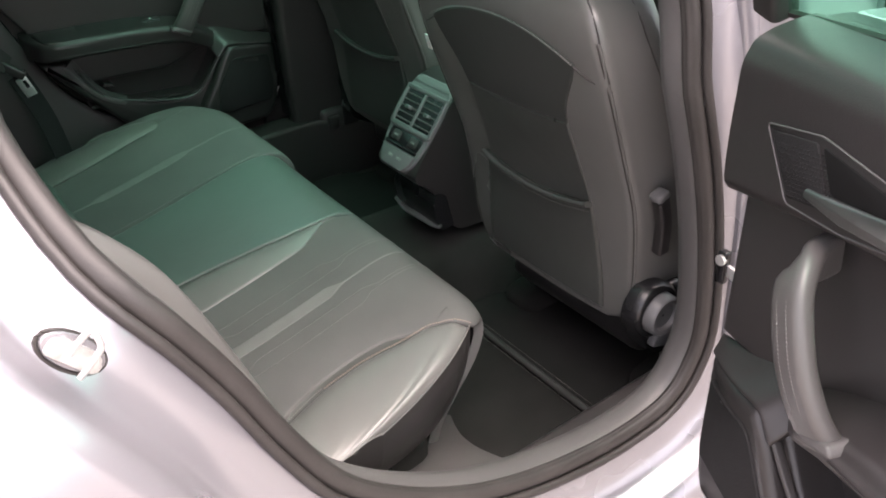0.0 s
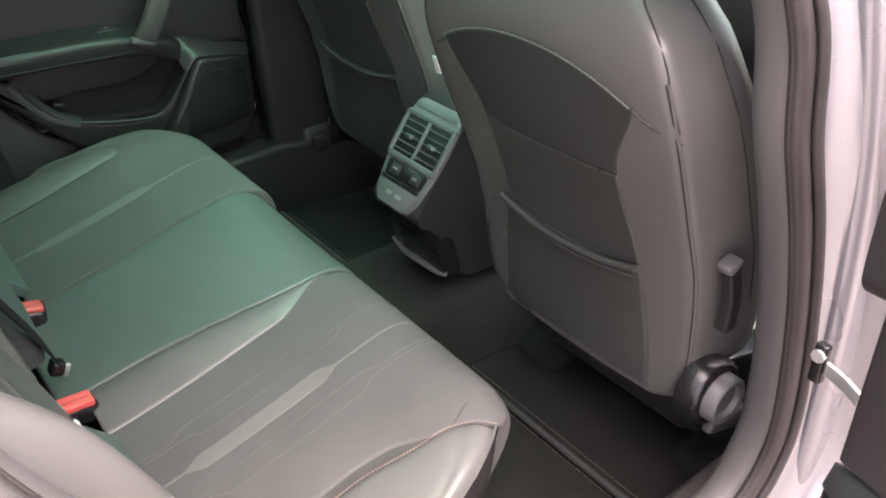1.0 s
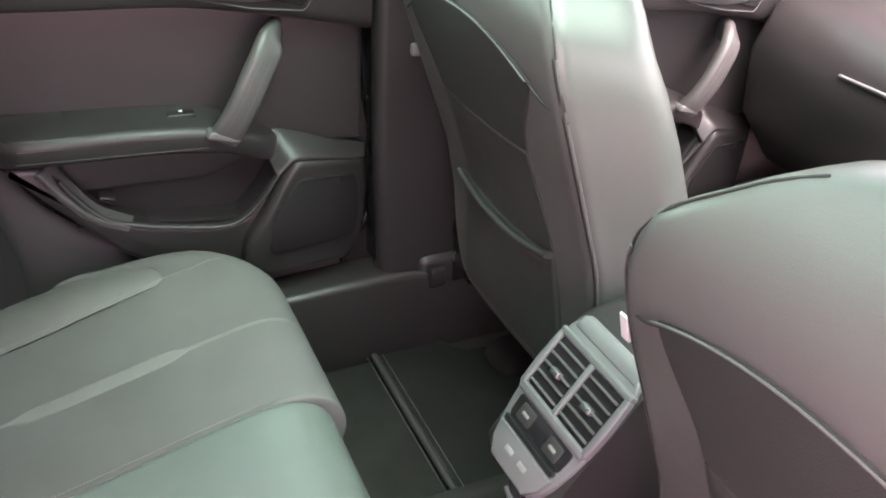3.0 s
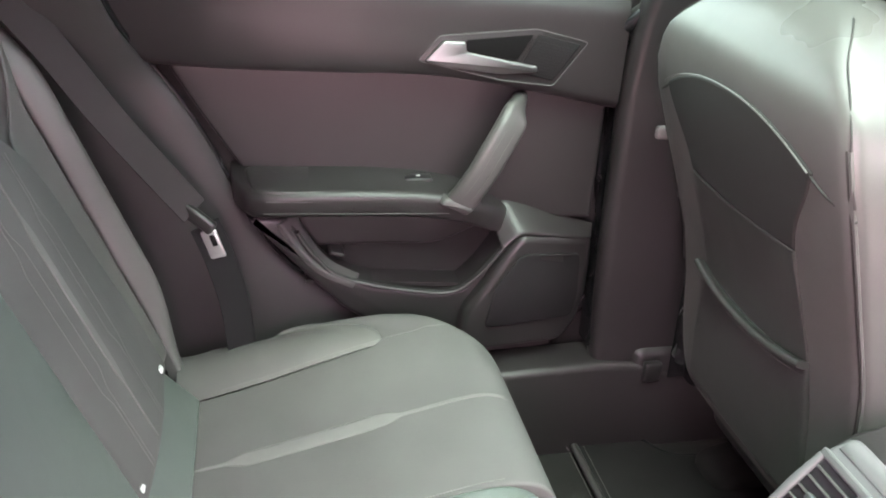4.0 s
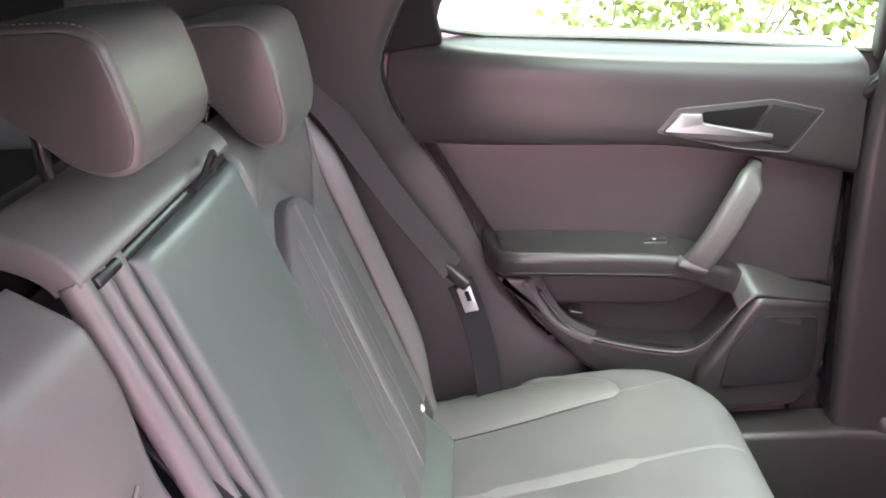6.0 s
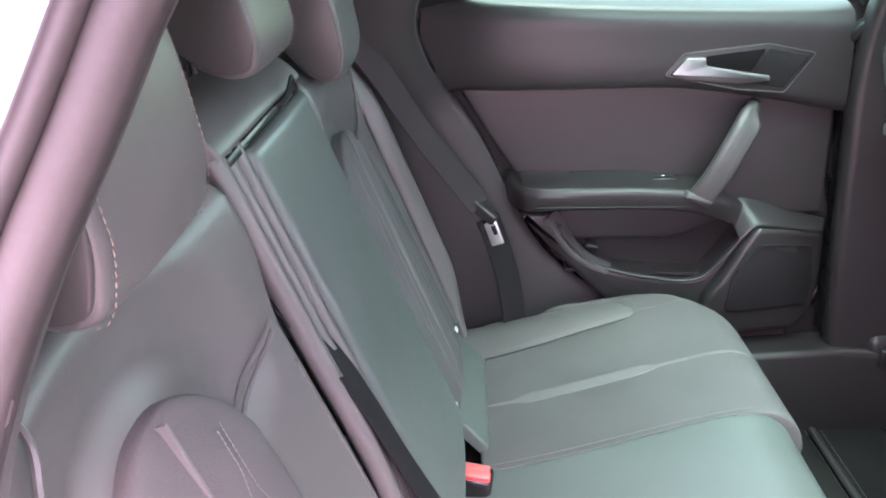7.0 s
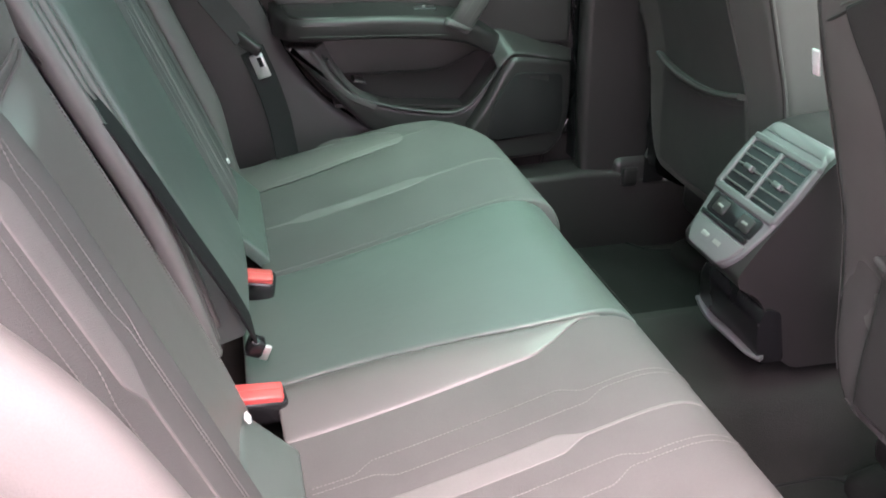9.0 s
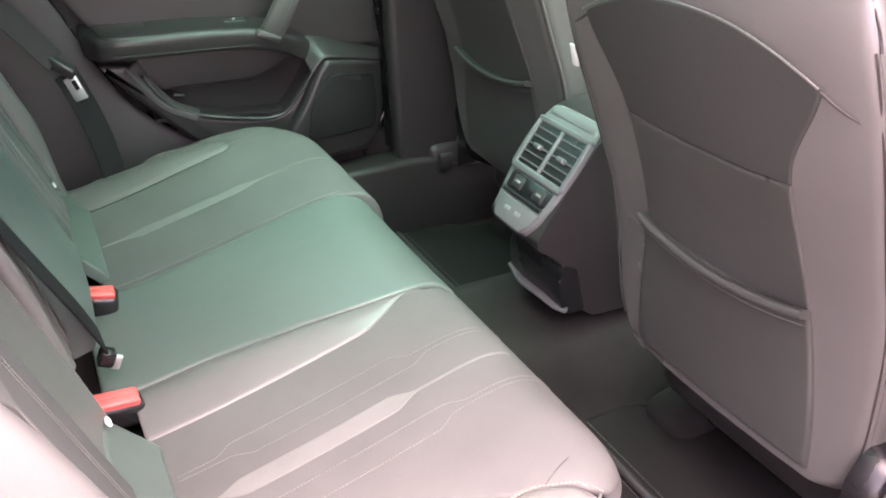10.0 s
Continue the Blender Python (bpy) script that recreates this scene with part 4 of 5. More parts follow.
def side_back(m, sgn, y_edge, top):
    """One outboard backrest; m maps the left-hand layout across, y_edge gives its inner edge at a height, top lifts the arch."""
    fl = (lambda f: f) if sgn > 0 else (lambda f: (lambda u, v: f(1 - u, v)))

    def edges(z):
        """Inner and outer side of the arched insert at a height."""
        z -= top
        return (ease(z, [0.60, 0.69, 0.81, 0.90, 0.975, 1.02], [0.292, 0.285, 0.278, 0.275, 0.272, 0.285] if sgn < 0 else [0.266, 0.264, 0.262, 0.262, 0.266, 0.285]),
                ease(z, [0.60, 0.71, 0.85, 0.94, 0.98, 1.02], [0.560, 0.552, 0.532, 0.520, 0.508, 0.500]))

    def swell(y, z):
        """The padding: hollow in the lap, fuller at the shoulder, pressed in round the arch."""
        u = min(max((y - y_edge(z)) / (0.600 - y_edge(z)), 0), 1)
        h = -0.012 + 0.012 * abs(2 * u - 1) ** 2 + 0.016 * step01(z, 0.98, 1.08) - 0.035 * step01(z, 1.10, 1.16)
        zc = 0.955 + top
        if z > zc - 0.05:
            q = math.hypot((y - 0.388) / 0.128, (z - zc) / 0.085)
            h -= 0.020 * max(0.0, 1 - abs(q - 1.05) / 0.55) * step01(z, zc - 0.05, zc + 0.01)
        return h

    def main(u, v):
        z = 0.605 + 0.545 * v
        y = y_edge(z) + (0.600 - y_edge(z)) * u
        return backrest(m(y), z, swell(y, z))
    mainp = part("backrest_panel", panel(fl(main), 0.35, 0.55, 48, 64, 0.012, 0.007), LEATHER, bench, "smooth leatherette backrest")

    def crown(off):
        return 0.009 * (1 - min(abs(off) / 0.13, 1) ** 2)

    def arch(u, v):
        w = 2 * u - 1
        peak = 1.022 + top - 0.085 * abs(w) ** 2.4
        z = 0.608 + (peak - 0.608) * v
        y0, y1 = edges(z)
        y = y0 + (y1 - y0) * u
        return backrest(m(y), z, 0.002 + crown(y - 0.388) - 0.004 * step01(v, 0.85, 1))
    ins = part("backrest_insert", panel(fl(arch), 0.24, 0.41, 36, 60, 0.010, 0.008, 0, 0.03), FABRIC, bench, "arched woven cloth backrest insert")

    def on_arch(off, z):
        c = 0.397 if sgn < 0 else 0.376
        return backrest(m(c + off), z, 0.0035 + crown(c + off - 0.388))
    wide = 0.018 if sgn < 0 else 0.006
    z1 = 0.955 if sgn < 0 else 0.905
    z0 = 0.80 if sgn < 0 else 0.70

    def half(z):
        return 0.0018 + wide * step01(z, z0, z0 + 0.035) * (1 - step01(z, z1, z1 + 0.03))

    def st(u, v):
        z = 0.62 + (0.398 + top) * v
        return on_arch((2 * u - 1) * half(z), z)
    part("centre_stripe", panel(fl(st), 0.03, 0.40, 6, 90, 0.003, 0.001, 0, 0.006), STRIPE, ins, "light grey woven stripe")
    for side in (-1, 1):
        for ends, mids, s0, s1 in ((0.046, 0.036, z0 + 0.03, z1), (0.054, 0.062, z0 + 0.01, z1 - 0.02)):
            line = [on_arch(side * (ends + (mids - ends) * step01(z, s0, s0 + 0.03) * (1 - step01(z, s1, s1 + 0.03))), z) for z in np.arange(0.62, 0.985 + top, 0.004)]
            part("stitching", stitches(line, tuple(NB), 0.0044, 0.0040, 0.00042), THREAD, ins)

    def bol(u, v):
        z = 0.550 + 0.60 * v
        y = 0.598 + 0.082 * u
        h = 0.032 * math.sin(math.pi * min(u * 1.15, 1)) * (1 - step01(z, 1.0, 1.15)) * step01(z, 0.54, 0.72) - 0.07 * u ** 3 - 0.03 * step01(z, 1.10, 1.16)
        return backrest(m(y), z, h)

    def big_bol(u, v):
        """The door-side bolster of the nearer place: a full roll that fades out at the shoulder."""
        z = 0.550 + 0.58 * v
        full = ease(z, [0.55, 0.66, 0.80, 0.92, 0.99, 1.05, 1.13], [0.060, 0.080, 0.085, 0.078, 0.056, 0.026, 0.000])
        y0 = ease(z, [0.55, 0.80, 0.95, 1.05, 1.13], [0.500, 0.508, 0.512, 0.530, 0.560])
        if u < 0.6:
            k = u / 0.6
            return backrest(m(y0 + (0.612 - y0) * k), z, -0.006 + (full + 0.006) * math.sin(math.pi / 2 * k) ** 1.4 - 0.03 * step01(z, 1.08, 1.14))
        an = math.pi / 2 * (u - 0.6) / 0.4
        return backrest(m(0.612 + 0.046 * math.sin(an)), z, full - (full + 0.07) * (1 - math.cos(an)) - 0.03 * step01(z, 1.08, 1.14))
    if sgn > 0:
        part("backrest_bolster", panel(fl(bol), 0.085, 0.55, 14, 40, 0.010, 0.006), LEATHER, bench, "leatherette backrest side bolster")
    else:
        part("backrest_bolster", panel(fl(big_bol), 0.20, 0.58, 32, 40, 0.006, 0.003), LEATHER, bench, "full rolled leatherette side bolster")
        sew = [big_bol(0.03, v) + NB * 0.002 for v in np.linspace(0.08, 0.84, 90)]
        part("stitching", stitches(sew, tuple(NB), r=0.0006), THREAD, mainp)

    def ridge(pts, radius, lift, mat=LEATHER):
        ln = spline([backrest(m(y), z, swell(y, z) + lift) for y, z in pts], 0.005)
        part("seam", tube(ln, radius, 6), mat, mainp, "raised piped seam")
        return ln
    up = top
    ridge([(0.520, 0.935 + up), (0.540, 0.970 + up), (0.560, 1.02 + up), (0.580, 1.08)], 0.0022, 0.005)
    if sgn < 0:
        # double piping across the inner band, and the shoulder seams
        ln = ridge([(0.178, 0.998), (0.190, 0.992), (0.235, 0.980), (0.282, 0.972)], 0.0020, 0.007)
        ridge([(0.178, 1.006), (0.192, 1.000), (0.238, 0.988), (0.284, 0.978)], 0.0020, 0.007)
        ridge([(0.478, 1.137), (0.487, 1.122), (0.498, 1.104), (0.509, 1.085), (0.516, 1.060), (0.518, 1.030)], 0.0024, 0.007)
        ridge([(0.560, 1.074), (0.536, 1.070), (0.524, 1.040), (0.510, 0.995), (0.508, 0.935), (0.518, 0.86)], 0.0022, 0.006)
    line = [backrest(m(y_edge(z) + 0.016), z, swell(y_edge(z) + 0.016, z) + 0.0006) for z in np.arange(0.63, 0.96, 0.005)]
    part("stitching", stitches(line, tuple(NB), r=0.0008), THREAD, mainp)


side_back(lambda y: y, 1, lambda z: 0.252, 0.0)
side_back(lambda y: -0.003 - y, -1, lambda z: ease(z, [0.60, 0.68, 0.78, 0.95, 1.10], [0.160, 0.137, 0.131, 0.137, 0.143]), 0.030)


def cen(u, v):
    z = 0.625 + 0.491 * v
    y = -0.046 + 0.290 * u
    return backrest(y, z, 0.016 + 0.006 * (1 - (2 * u - 1) ** 2))


part("centre_backrest", panel(cen, 0.29, 0.52, 24, 40, 0.014, 0.010, 0, 0.045), LEATHER_GREENLIT, bench, "smooth leatherette centre backrest, green glass light in its colour")


def cen_top(u, v):
    z = 1.126 + 0.062 * v
    return backrest(-0.128 + 0.378 * u, z, 0.016 - 0.055 * v ** 2)


part("centre_shoulder", panel(cen_top, 0.38, 0.07, 24, 12, 0.006, 0.004, 0, 0.02), LEATHER, bench, "smooth leatherette shoulder over the centre backrest")
part("pull_slot", rbox(backrest(0.060, 1.121, 0.004), (0.02, 0.335, 0.010), 0.002, (0, -20, 0)), BLACK, bench, "dark slot above the centre backrest")
loop = spline([backrest(0.10, 1.121, 0.010), backrest(0.118, 1.126, 0.024), backrest(0.150, 1.138, 0.030), backrest(0.172, 1.134, 0.026), backrest(0.165, 1.124, 0.018), backrest(0.130, 1.120, 0.010)], 0.004)
part("pull_strap", sweep(loop, flat(0.006, 0.003, 0.001), tuple(NB)), BLACKWEB, bench, "black pull strap")
for y, r in ((-0.064, 0.011), (-0.092, 0.010), (-0.120, 0.012)):
    ln = spline([backrest(y, z, 0.004 - (0.02 if z < 0.8 else 0)) for z in (0.66, 0.8, 0.95, 1.05, 1.13)], 0.02)
    part("gap_piping", tube(ln, r, 8), LEATHER, bench, "grey folded leatherette in the split")
part("gap_backing", rbox(backrest(-0.10, 0.88, -0.035), (0.012, 0.12, 0.54), 0.003, (0, -20.5, 0)), BLACK, bench)


def headrest(y0, y1, lift, label, tall=1.0, back=0.0, sewn=True):
    h = thing("headrest", (-0.20, (y0 + y1) / 2, 1.13 + lift), label, "headrest", "rear headrests")
    pr = [(-0.290, 1.244), (-0.240, 1.257), (-0.180, 1.258), (-0.158, 1.246), (-0.147, 1.20), (-0.139, 1.145), (-0.146, 1.110), (-0.168, 1.104), (-0.195, 1.116), (-0.222, 1.150), (-0.255, 1.186), (-0.290, 1.206)]
    pr = [(x + back, 1.104 + (z - 1.104) * tall + lift) for x, z in rounded(pr, 0.012, 3)]
    bm = bmesh.new()
    rows = []
    w = y1 - y0
    cx_, cz_ = -0.195 + back, 1.104 + 0.081 * tall + lift
    for t in (0, 0.005, 0.015, 0.03, 0.06, 0.10, 0.2, 0.35, 0.5, 0.65, 0.8, 0.90, 0.94, 0.97, 0.985, 0.995, 1):
        e = min(t, 1 - t) * w
        k = 1 - 0.055 * (1 - math.sqrt(max(0, 1 - (1 - min(e / 0.008, 1)) ** 2)))
        k *= 1 - 0.03 * (2 * t - 1) ** 2
        rows.append([bm.verts.new((cx_ + (x - cx_) * k, y0 + w * t, cz_ + (z - cz_) * k)) for x, z in pr])
    n = len(pr)
    for a, b in zip(rows, rows[1:]):
        for i in range(n):
            bm.faces.new([a[i], a[(i + 1) % n], b[(i + 1) % n], b[i]])
    bm.faces.new(rows[0][::-1])
    bm.faces.new(rows[-1])
    pad = part("pad", bm, LEATHER, h)
    for yy, s in ((y0, -1), (y1, 1)):
        part("side_panel", prism([(cx_ + (x - cx_) * 0.90, cz_ + (z - cz_) * 0.90) for x, z in pr], lambda a, b, c: (a, yy + s * c, b), -0.006, 0.0035, 0.002), SHADEDSIDE, pad, "sewn-in leatherette side panel with shade in its colour")
    for yy, s in ((y0 + 0.008, -1), (y1 - 0.008, 1)) if sewn else ():
        line = [Vector((cx_ + (x - cx_) * 1.0, yy, cz_ + (z - cz_) * 1.0)) for x, z in pr[3:28]]
        line = spline(line, 0.004)
        nor = [(p - Vector((cx_, p.y, cz_))).normalized() for p in line]
        part("stitching", stitches(line, nor, 0.0052, 0.0040, 0.0004), REDTHREAD, pad, "copper-coloured stitching")
    for f in (0.3, 0.7):
        part("post", tube([Vector((-0.262, y0 + w * f, 1.10)), Vector((-0.245 + back, y0 + w * f, 1.19 + lift))], 0.006, 10), BLACK, h, "black headrest post")
    return h


headrest(0.325, 0.515, 0.0, "dark leatherette headrest beside the closed door", sewn=False)
headrest(-0.058, 0.118, 0.080, "shallow centre headrest in dark leatherette", 0.74, -0.022)
headrest(-0.480, -0.312, 0.044, "dark leatherette headrest beside the open door")


# ---- front seats ----
def front_seat(yc, x0, dz, sgn, label):
    """Seen from behind; sgn +1 where the door lies to the left."""
    s = thing("front_seat", (x0 + 0.2, yc, 0.31), label, "car seat", "front seats")

    def xr(z):
        z -= dz
        return x0 + ease(z, [0.38, 0.45, 0.60, 0.74, 0.90, 1.0, 1.04, 1.075, 1.105, 1.13, 1.15, 1.17], [0.035, 0.032, 0.020, 0.0, -0.058, -0.094, -0.103, -0.103, -0.094, -0.076, -0.052, -0.015])
    zs = [0.512, 0.520, 0.535, 0.560, 0.60, 0.68, 0.76, 0.84, 0.92, 0.99, 1.03, 1.06, 1.08, 1.10, 1.115, 1.13, 1.142, 1.152, 1.160, 1.165]
    ws = [0.175, 0.192, 0.204, 0.214, 0.222, 0.226, 0.229, 0.231, 0.233, 0.234, 0.227, 0.217, 0.207, 0.184, 0.164, 0.145, 0.126, 0.102, 0.065, 0.03]
    ds = [0.10, 0.14, 0.16, 0.18, 0.19, 0.20, 0.205, 0.20, 0.195, 0.185, 0.175, 0.170, 0.166, 0.160, 0.150, 0.138, 0.122, 0.10, 0.07, 0.035]
    flare = [0.0, 0.01, 0.03, 0.05, 0.07, 0.09, 0.10, 0.10, 0.10, 0.09, 0.08, 0.06, 0.04, 0.03, 0.02, 0.01, 0.0, 0.0, 0.0, 0.0]
    def corner(w):
        return min(0.022, 0.40 * w)

    def crown_(l, w):
        """How far the back's surface lies forward of its middle."""
        r = corner(w)
        return 0.007 * (l / w) ** 2 + r - math.sqrt(max(r * r - max(abs(l) - (w - r), 0.0) ** 2, 0.0))
    vs = []
    for z, w, dpt, fl_ in zip(zs, ws, ds, flare):
        r = corner(w)
        x1 = r + 0.007
        half_ = [(w, x1 + (max(0.55 * dpt, x1 + 0.004) - x1) * k / 7) for k in range(8)]
        x2 = half_[-1][1]
        half_ += [(w * math.cos(a) ** 0.5, x2 + (dpt - x2 if dpt > x2 else 0.01) * math.sin(a)) for a in np.linspace(0, math.pi / 2, 11)[1:-1]]
        rear_ = [(w - r + r * math.cos(a), crown_(w - r + r * math.cos(a), w)) for a in np.linspace(math.pi / 2, 0, 7)[:-1]]
        rear_ = [(-l, d) for l, d in rear_[::-1]] + [(l, crown_(l, w)) for l in np.linspace(-(w - r), w - r, 20)[1:-1]] + rear_
        for dy, dx in half_ + [(-l, d) for l, d in half_[::-1]] + rear_:
            vs.append((xr(z + dz) + dx, yc + dy * (1 + fl_ * math.sin(math.pi * min(max(dx - x1, 0) / dpt, 0.75) / 1.5)), z + dz))
    m = len(vs) // len(zs)
    n = len(zs)
    fs = [[i * m + k, i * m + (k + 1) % m, (i + 1) * m + (k + 1) % m, (i + 1) * m + k] for i in range(n - 1) for k in range(m)]
    fs += [list(range(m)), [(n - 1) * m + k for k in range(m)][::-1]]
    back = part("backrest", (vs, fs), SHELLLEATHER, s, "dark leatherette seat back")

    def face(l, z, h=0.0):
        e = 0.01
        t = Vector((xr(z + dz + e) - xr(z + dz - e), 0, 2 * e)).normalized()
        p = Vector((xr(z + dz), yc + l, z + dz))
        w = np.interp(z, zs, ws)
        curve = crown_(max(min(l, w), -w), w)
        return p + Vector((curve, 0, 0)) + Vector((-t.z, 0, t.x)) * h

    def hw(z):
        return ease(z, [0.44, 0.59, 0.70, 0.85, 0.92, 1.0, 1.04], [0.150, 0.150, 0.138, 0.126, 0.130, 0.165, 0.175])
    # the map pocket, the cloth panel over it, the top; shade darkens their colours
    def pock(u, v):
        l = 2 * u - 1
        top = 0.742 - 0.018 * (1 - l * l)
        z = 0.528 + (top - 0.528) * v
        return face(l * hw(z) * 1.02, z, 0.007 + 0.004 * (1 - l * l) * v)
    pk = part("map_pocket", panel(lambda u, v: pock(1 - u, v), 0.28, 0.20, 20, 16, 0.006, 0.005, 0, 0.014), SHADEDPANEL, back, "leatherette map pocket")
    hem = [pock(u, 1.0) + Vector((-0.004, 0, 0.0)) for u in np.linspace(0.0, 1, 30)]
    part("pocket_hem", sweep(hem, flat(0.010, 0.017, 0.004), (-0.95, 0, 0.3)), SHADEDPANEL, pk, "rolled pocket hem")
    part("stitching", stitches([pock(u, 0.935) + Vector((-0.0055, 0, 0)) for u in np.linspace(0.0, 1.0, 40)], (-0.95, 0, 0.3)), THREAD, pk)

    def cloth(u, v):
        l = 2 * u - 1
        z0, z1 = 0.735 - 0.018 * (1 - l * l), 0.893 - 0.006 * (1 - l * l)
        z = z0 + (z1 - z0) * v
        return face(l * hw(z), z, 0.003)
    part("back_cloth", panel(lambda u, v: cloth(1 - u, v), 0.26, 0.16, 20, 12, 0.004, 0.0025), SHADEDPANEL, back)

    def topc(u, v):
        l = 2 * u - 1
        z0, z1 = 0.894 - 0.006 * (1 - l * l), 1.005 + 0.040 * (1 - abs(l) ** 2.2)
        z = z0 + (z1 - z0) * v
        return face(l * hw(z0 + (1.02 - z0) * v), z, 0.003)
    part("upper_panel", panel(lambda u, v: topc(1 - u, v), 0.3, 0.13, 20, 12, 0.004, 0.0025), SHADEDCLOTH, back, "upper cloth panel with a hollow's shade in its colour")
    arc = [topc(u, 1.0) + Vector((-0.004, 0, 0.002)) for u in np.linspace(0, 1, 40)]
    part("upper_seam", tube(arc, 0.0012, 6), SHELLLEATHER, back)
    for q in (-1, 1):
        ln = spline([face(q * hw(1.003), 1.003, 0.001), face(q * 0.192, 0.990, 0.001), face(q * 0.229, 0.976, 0.001)], 0.006)
        part("seam", tube(ln, 0.0016, 6), RUBBER, back)
        ln = spline([face(q * (np.interp(z, zs, ws) - 0.006), z, 0.0008) for z in (0.99, 1.02, 1.045, 1.06, 1.09, 1.115, 1.135, 1.148)], 0.01)
        part("seam", tube(ln, 0.0013, 6), RUBBER, back)
        ln = spline([face(q * (np.interp(z, zs, ws) - 0.006), z, 0.0008) for z in (0.545, 0.59, 0.65, 0.75, 0.85, 0.95, 1.02, 1.045)], 0.01)
        part("side_piping", tube(ln, 0.0024, 6), SHELLLEATHER, back, "raised side piping")
        # dark line laid beside the piping in place of its shadow
        part("seam", tube([p + Vector((-0.0024, -q * 0.0034, 0)) for p in ln], 0.0012, 6), RUBBER, back)
    q, ln = sgn, []
    for z in (0.70, 0.78, 0.86, 0.94, 1.0, 1.04, 1.07, 1.10, 1.125):
        dpt, w = np.interp(z, zs, ds), np.interp(z, zs, ws)
        dx = 0.50 * dpt
        fl_ = np.interp(z, zs, flare) * math.sin(math.pi * min((dx - corner(w) - 0.007) / dpt, 0.75) / 1.5)
        ln.append(Vector((xr(z + dz) + dx, yc + q * w * (1 + fl_), z + dz)))
    part("seam", tube(spline(ln, 0.01), 0.0013, 6), RUBBER, back)
    part("lower_shield", rbox((x0 + 0.15, yc, 0.455 + dz), (0.10, 0.38, 0.12), 0.03, None, 4), HARD, s, "black frame under the backrest")
    part("cushion", rbox((x0 + 0.43, yc, 0.48 + dz), (0.46, 0.46, 0.15), 0.05, (0, -6, 0), 4), LEATHER, s, "leatherette front seat cushion")
    part("side_cover", prism(rounded([(x0 + 0.045, 0.475), (x0 + 0.045, 0.56), (x0 + 0.10, 0.60), (x0 + 0.30, 0.55), (x0 + 0.55, 0.52), (x0 + 0.55, 0.42), (x0 + 0.12, 0.435)], 0.025), lambda a, b, c: (a, yc + sgn * c, b + dz), 0.20, 0.245, 0.01), BLACK, s, "black seat side cover")
    for k in (-1, 1):
        part("runner", rbox((x0 + 0.40, yc + k * 0.19, 0.335), (0.44, 0.045, 0.09), 0.01), HARD, s, "black seat runner")
        part("runner_cover", rbox((x0 + 0.19, yc + k * 0.19, 0.315), (0.14, 0.10, 0.07), 0.030, (0, -14, 0), 4), CARPET, s, "rounded cover on the runner's end")
        part("runner_leg", rbox((x0 + 0.24, yc + k * 0.19, 0.41), (0.10, 0.03, 0.10), 0.008), HARD, s)
    bm = rbox((0, 0, 0), (0.095, 0.26, 0.18), 0.035, None, 4)
    for v in bm.verts:
        k = step01(-v.co.z, -0.02, 0.09)
        v.co.y *= 1 - 0.42 * k
        v.co.x = v.co.x * (1 - 0.25 * k) - 0.10 * v.co.z
        v.co += Vector((x0 + 0.045, yc, 1.232 + dz))
    part("headrest", bm, SHELLLEATHER, s, "dark leatherette headrest")
    for k in (-1, 1):
        part("headrest_post", tube([Vector((x0 + 0.045, yc + k * 0.045, 1.10 + dz)), Vector((x0 + 0.043, yc + k * 0.045, 1.17 + dz))], 0.006, 10), BLACK, s, "black headrest post")
    ys = yc + sgn * 0.238
    part("release_lever", sweep(spline([(x0 + 0.046, ys + sgn * 0.012, 0.685 + dz), (x0 + 0.038, ys + sgn * 0.018, 0.74 + dz), (x0 + 0.022, ys + sgn * 0.020, 0.790 + dz)], 0.01), flat(0.024, 0.020, 0.004), (0, sgn, 0)), HARD, s, "black backrest tilt lever")
    part("lever_cap", rbox((x0 + 0.019, ys + sgn * 0.020, 0.797 + dz), (0.026, 0.023, 0.014), 0.004, (0, -18, 0)), VENTGREY, s, "grey cap on the tilt lever")
    # lumbar and rake wheel
    axis = lambda r, y, m_=28: [Vector((x0 + (0.055 if sgn < 0 else 0.095) + r * math.cos(2 * math.pi * k / m_), y, 0.562 + dz + r * math.sin(2 * math.pi * k / m_))) for k in range(m_)]
    rows = [axis(0.052, ys - sgn * 0.02), axis(0.052, ys + sgn * 0.012), axis(0.046, ys + sgn * 0.018), axis(0.040, ys + sgn * 0.018)]
    vs = [p for r in rows for p in r]
    fs = [[i * 28 + k, i * 28 + (k + 1) % 28, (i + 1) * 28 + (k + 1) % 28, (i + 1) * 28 + k] for i in range(3) for k in range(28)]
    part("wheel_bezel", (vs, fs), BLACK, s, "gloss black ring round the adjuster wheel")
    rows = [axis(0.038, ys), axis(0.037, ys + sgn * 0.034), axis(0.033, ys + sgn * 0.038), axis(0.026, ys + sgn * 0.036), axis(0.024, ys + sgn * 0.028), axis(0.002, ys + sgn * 0.028)]
    vs = [p for r in rows for p in r]
    fs = [[i * 28 + k, i * 28 + (k + 1) % 28, (i + 1) * 28 + (k + 1) % 28, (i + 1) * 28 + k] for i in range(5) for k in range(28)]
    part("adjuster_wheel", (vs, fs), VENTGREY, s, "grey ribbed adjuster wheel")
    part("lift_lever", rbox((x0 + 0.10, ys + sgn * 0.012, 0.49 + dz), (0.10, 0.018, 0.035), 0.006, (0, 20, 0)), VENTGREY, s, "grey height lever")
    return s


near_seat = front_seat(-0.370, 0.672, 0.0, -1, "dark leatherette front passenger seat with a map pocket")
front_seat(0.360, 0.778, 0.036, 1, "dark leatherette front seat set further forward")
